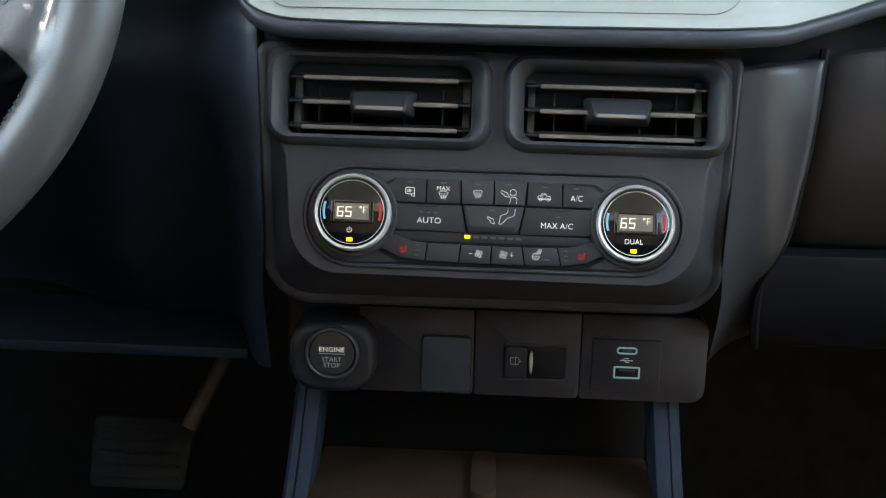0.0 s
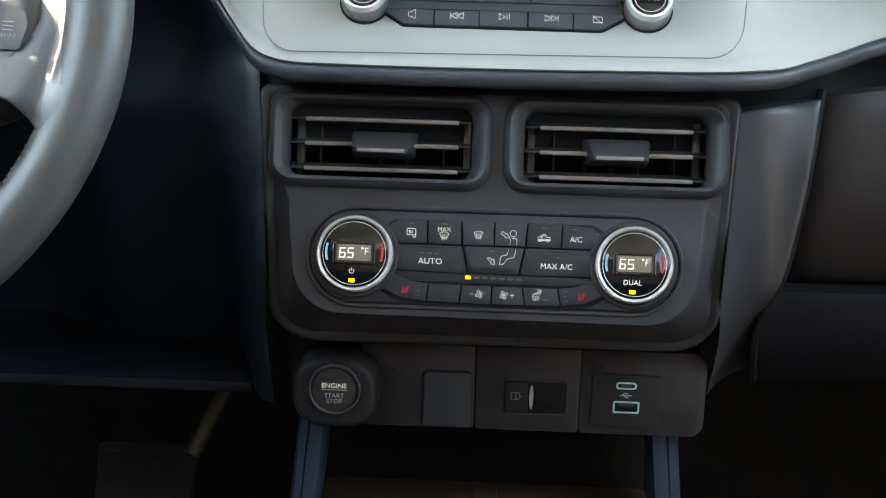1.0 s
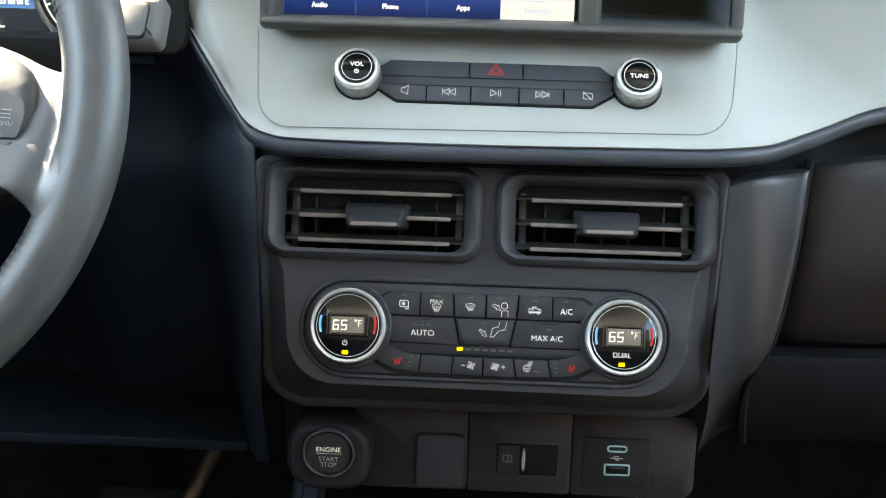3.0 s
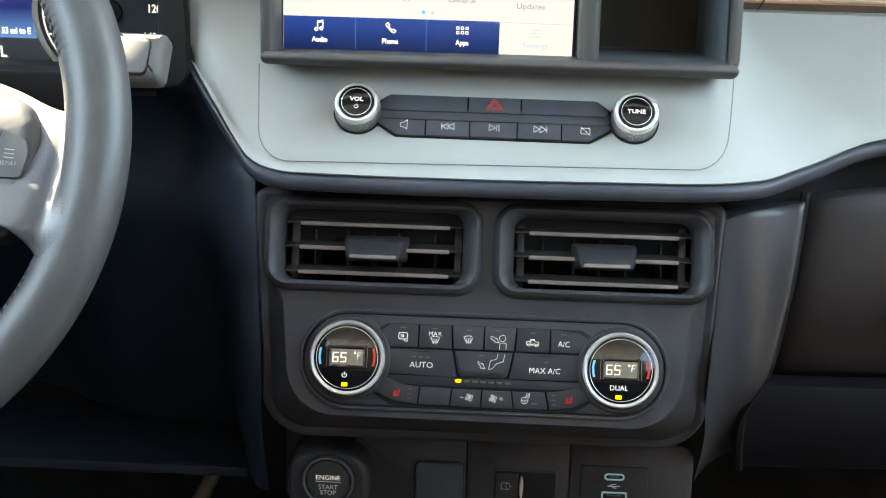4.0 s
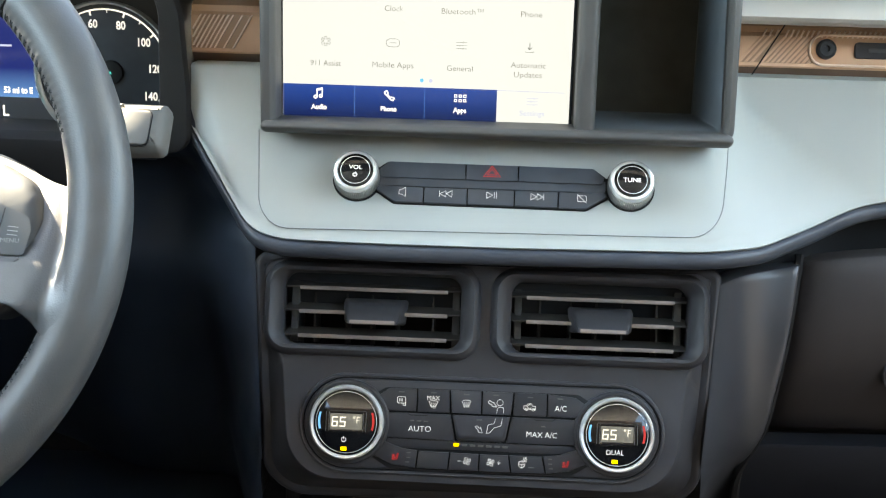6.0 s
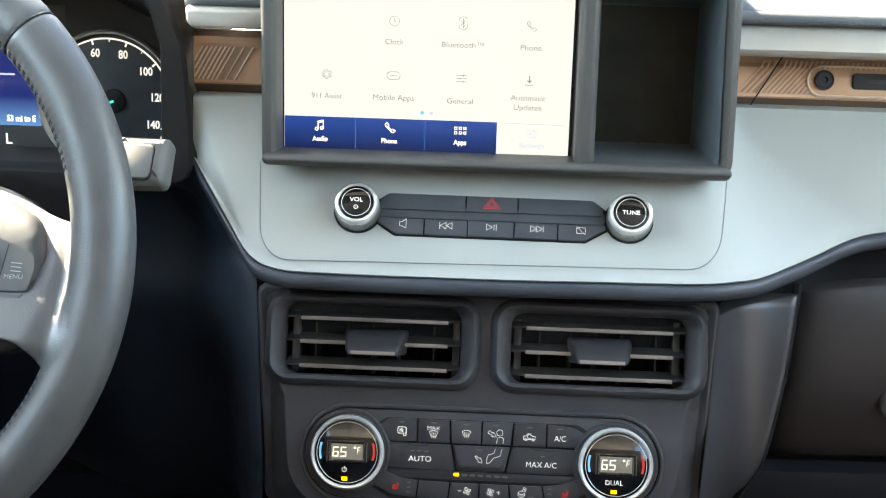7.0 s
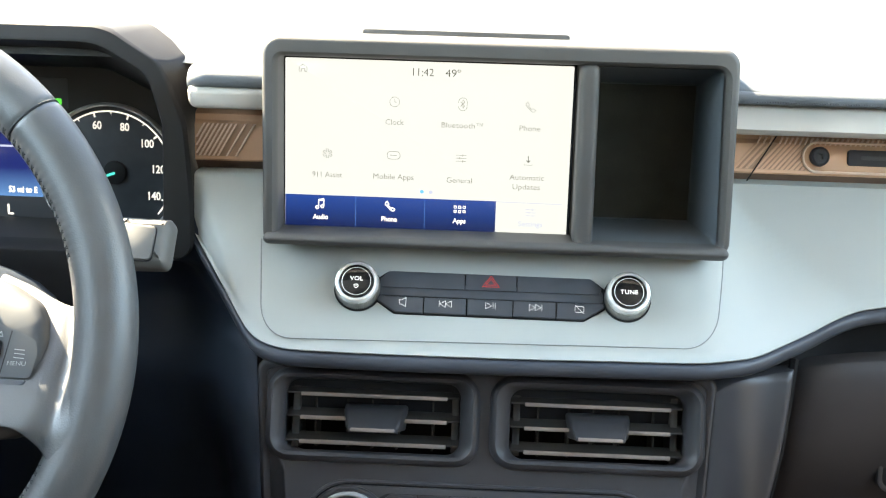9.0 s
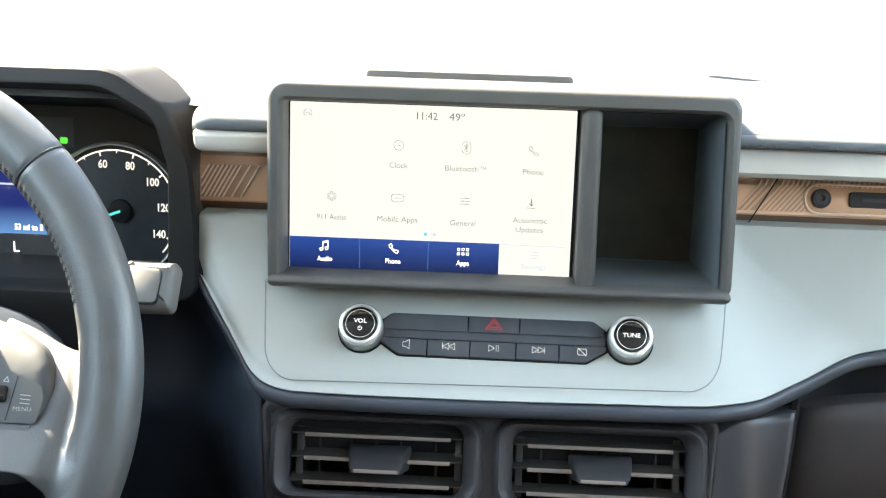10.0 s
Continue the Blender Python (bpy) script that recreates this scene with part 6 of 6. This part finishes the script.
hood_in = rpoly([(-0.581, 0.7690), (-0.2035, 0.7690), (-0.2025, 0.800), (-0.2020, 0.850), (-0.2110, 0.8805), (-0.2420, 0.8980), (-0.542, 0.8980), (-0.573, 0.8805), (-0.582, 0.850), (-0.581, 0.800)],
                [0.012, 0.012, 0.01, 0.03, 0.02, 0.035, 0.035, 0.02, 0.03, 0.01], 8)
back_in = rpoly([(-0.560, 0.752), (-0.2225, 0.752), (-0.2225, 0.790), (-0.2225, 0.832), (-0.235, 0.855), (-0.270, 0.872), (-0.514, 0.872), (-0.549, 0.855), (-0.560, 0.832), (-0.560, 0.790)],
                [0.010, 0.010, 0.01, 0.02, 0.02, 0.03, 0.03, 0.02, 0.02, 0.01], 8)


def at_y(lp, y, grow=0.0, dz=0.0, squeeze=0.0):
    lp = inset(lp, -grow) if grow else lp
    back = 0.020 * min(1.0, max(0.0, (0.74 - y) / 0.06))
    k = 1 + back / 0.77
    return [((p[0] - squeeze * (p[0] + 0.392)) * k, y + back, 0.95 + (p[1] + dz - 0.95) * k) for p in lp]


bm = bmesh.new()
loft3(bm, [at_y(shoulder(-0.1880, 0.8990, -0.212, 0.9090), 0.84), at_y(shoulder(-0.1880, 0.8960, -0.216, 0.9085), 0.775), at_y(shoulder(-0.1885, 0.8910, -0.223, 0.9080), 0.732),
           at_y(shoulder(-0.1900, 0.8870, -0.231, 0.9080), 0.708), at_y(shoulder(-0.1965, 0.8850, -0.235, 0.9080), 0.692), at_y(hood_out, 0.683, 0.0002)])
under("hood_skin", done(bm), M_SKIN, cluster, "grey outer skin of the hood", 60)
bm = bmesh.new()
def between(p, q, k):
    return [tuple(Vector(s).lerp(Vector(t), k)) for s, t in zip(p, q)]


rim_o, rim_i = at_y(hood_out, 0.6788, -0.0008), at_y(hood_in, 0.6755, 0.0014)
loft3(bm, [at_y(hood_out, 0.692, -0.002), at_y(hood_out, 0.686, 0.0005), at_y(hood_out, 0.6805, 0.0), rim_o, between(rim_o, rim_i, 0.10), between(rim_o, rim_i, 0.85), rim_i, at_y(hood_in, 0.6755, 0.0005), at_y(hood_in, 0.6765, -0.0002), at_y(back_in, 0.793)])
under("hood", done(bm), M_HOOD, cluster, "dark grey moulded hood", 38)
FC = face_frame(0, 0.793, 0, 0.0)
face = under("face", plate(rrect(-0.58, 0.745, -0.205, 0.885, 0.01), FC, -0.006, 0.0, 0.0005), mat("cluster_black", (0.024, 0.023, 0.021), 0.35, 0, 0.05, 0.001, 0.1, 0.03), cluster, "dark instrument face")
M_DIALW = glow("dial_white", (1.0, 0.95, 0.90), 0.055, (0.7, 0.68, 0.66))
M_CYAN = glow("cyan_needle", (0.05, 0.75, 0.70), 0.090)
M_GREEN = glow("green_tell_tale", (0.1, 0.9, 0.1), 0.068)
M_LCDB = gradient_lit("cluster_blue", (0.10, 0.26, 0.62), (0.010, 0.02, 0.16), 0.778, 0.800, 0.09)


def gauge(cx, cz, label_numbers):
    # dial colour is lifted by the haze of the glass reflection
    g = under("gauge", plate(circle(cx, cz, 0.0480, 64), FC, -0.001, 0.0008, 0.0003), mat("hazed_gauge_black", (0.036, 0.042, 0.049), 0.4, 0, 0, 0.001, 0.2, 0.02), cluster, "round dial")
    bm = bmesh.new()
    loft(bm, [(circle(cx, cz, 0.0500, 72), 0.0), (circle(cx, cz, 0.0498, 72), 0.006), (circle(cx, cz, 0.0490, 72), 0.0072), (circle(cx, cz, 0.0478, 72), 0.006), (circle(cx, cz, 0.0470, 72), 0.0006)], FC, False, False)
    under("bezel", done(bm), M_CHROME, g, "thin bright bezel", 40)
    lines = [arc(cx, cz, 0.0438, -40, 220, 60)]
    under("scale_arc", strokes(lines, 0.0011, FC, 0.0008), M_DIALW, g)
    for i in range(15):
        a = 104.1 + 3 * 32.6 - i * 16.3
        r0 = 0.0408 if i % 2 == 0 else 0.0418
        ca, sa = math.cos(radians(a)), math.sin(radians(a))
        under("tick", strokes([[(cx + r0 * ca, cz + r0 * sa), (cx + 0.0438 * ca, cz + 0.0438 * sa)]], 0.0013 if i % 2 == 0 else 0.0007, FC, 0.0008), M_DIALW, g)
        if i % 2 == 0 and label_numbers:
            under("lettering", lettering(str(10 * i), 0.0055, FC, 0.0008, cx + 0.0348 * ca, cz + 0.0348 * sa, 0.84, 0.0001, 0.00020), M_DIALW, g)
    under("needle", strokes([[(cx + 0.0035, cz + 0.0005), (cx - 0.010, cz - 0.0045), (cx - 0.034, cz - 0.014)]], 0.0018, FC, 0.004), M_CYAN, g, "cyan needle")
    under("needle_hub", plate(circle(cx + 0.0035, cz + 0.0005, 0.0085, 28), FC, 0.0008, 0.0036, 0.0012), M_BLACK, g)


gauge(-0.2700, 0.7985, True)
gauge(-0.5140, 0.7985, False)
lcd = under("cluster_screen", plate(rrect(-0.4600, 0.7590, -0.3190, 0.8400, 0.001), FC, 0, 0.0009, 0.0002), M_LCDB, cluster, "lit blue cluster screen")
under("line", strokes([[(-0.44, 0.8152), (-0.3365, 0.8154)]], 0.0014, FC, 0.0009), M_PALE, lcd)
under("lettering", lettering("53 mi to E", 0.0042, FC, 0.0010, -0.3330, 0.7845, 0.82, 0.0001, 0.0002), M_LW, lcd)
under("footer", plate(rrect(-0.4600, 0.7572, -0.3100, 0.7795, 0.0005), FC, 0.0005, 0.0012, 0.0001), mat("cluster_grey", (0.07, 0.07, 0.075), 0.3), lcd)
under("symbol", strokes([[(-0.3440, 0.7732), (-0.3440, 0.7668), (-0.3408, 0.7668)]], 0.0012, FC, 0.0012), M_LW, lcd)
under("side_screen", plate(rrect(-0.352, 0.8430, -0.2986, 0.8640, 0.001), FC, 0, 0.0006, 0.0001), mat("tell_tale_grey", (0.05, 0.05, 0.05), 0.4), cluster)
under("tell_tale", plate(rrect(-0.3085, 0.8455, -0.3030, 0.8500, 0.0008), FC, 0, 0.0010, 0.0002), M_GREEN, cluster, "green lit tell-tale")
# panel under the gauge that faces the seats
under("cluster_sill", box(-0.59, -0.215, 0.715, 0.80, 0.752, 0.758, 0.002), M_DARK, cluster)

# solid black box put where only shade falls below the instruments
under("shade_box", box(-0.555, -0.236, 0.668, 0.700, 0.735, 0.7715, 0.002), M_BLACK, cluster, "black box standing in for the dark above the steering column")

# ---- pedal ----
pedal = thing("brake_pedal", "dark rubber-faced brake pedal on a steel arm", "pedal", (-0.30, 0.95, 0.29))
FP = face_frame(-0.3005, 0.95, 0.317, 0.6)
loop = rpoly([(-0.043, -0.032), (0.041, -0.032), (0.046, 0.032), (-0.046, 0.032)], 0.006, 4)
pad = under("pad", plate(loop, FP, -0.012, 0.0, 0.003), mat("pedal_rubber", (0.03, 0.032, 0.036), 0.55, 0, 0.3, 0.002, 0.2, 0.02), pedal, "ribbed rubber pad")
for i in range(5):
    under("tread", plate(rrect(-0.036, -0.022 + 0.011 * i - 0.0015, 0.036, -0.022 + 0.011 * i + 0.0015, 0.001, 2), FP, -0.001, 0.002, 0.0008), pad.data.materials[0], pad)
under("arm", tube([(-0.262, 0.965, 0.335), (-0.245, 0.985, 0.37), (-0.228, 1.02, 0.41), (-0.215, 1.08, 0.50), (-0.21, 1.16, 0.60), (-0.21, 1.275, 0.62)], [0.008, 0.007, 0.007, 0.008, 0.009, 0.010], 10), mat("pedal_steel", (0.25, 0.22, 0.18), 0.45, 0.8, 0.1, 0.001, 0.15, 0.02), pedal, "steel arm", 60)

# ---- outside, beyond the windscreen ----
bonnet = thing("bonnet", "white painted bonnet in full sun", "bonnet", (0, 1.9, 0.75))
rows = []
for j in range(17):
    y = 1.36 + 1.15 * j / 16
    rows.append([(-0.80 + 1.6 * i / 24, y, 0.822 + 0.02 * math.sin(math.pi * i / 24) - 0.10 * ((y - 1.36) / 1.15) ** 2 - 0.35 * max(0, abs(-1 + i / 12) - 0.85)) for i in range(25)])
under("panel", grid(rows), M_BODY, bonnet, "", 60)
wiper = thing("wiper", "thin dark wiper blade at the foot of the windscreen", "wiper", (0.33, 1.36, 0.94))
under("blade", tube([(0.15, 1.355, 0.9505), (0.2252, 1.352, 0.9480), (0.4138, 1.340, 0.9437), (0.62, 1.33, 0.938)], 0.0018, 6), mat("wiper_rubber", (0.12, 0.12, 0.12), 0.5), wiper)
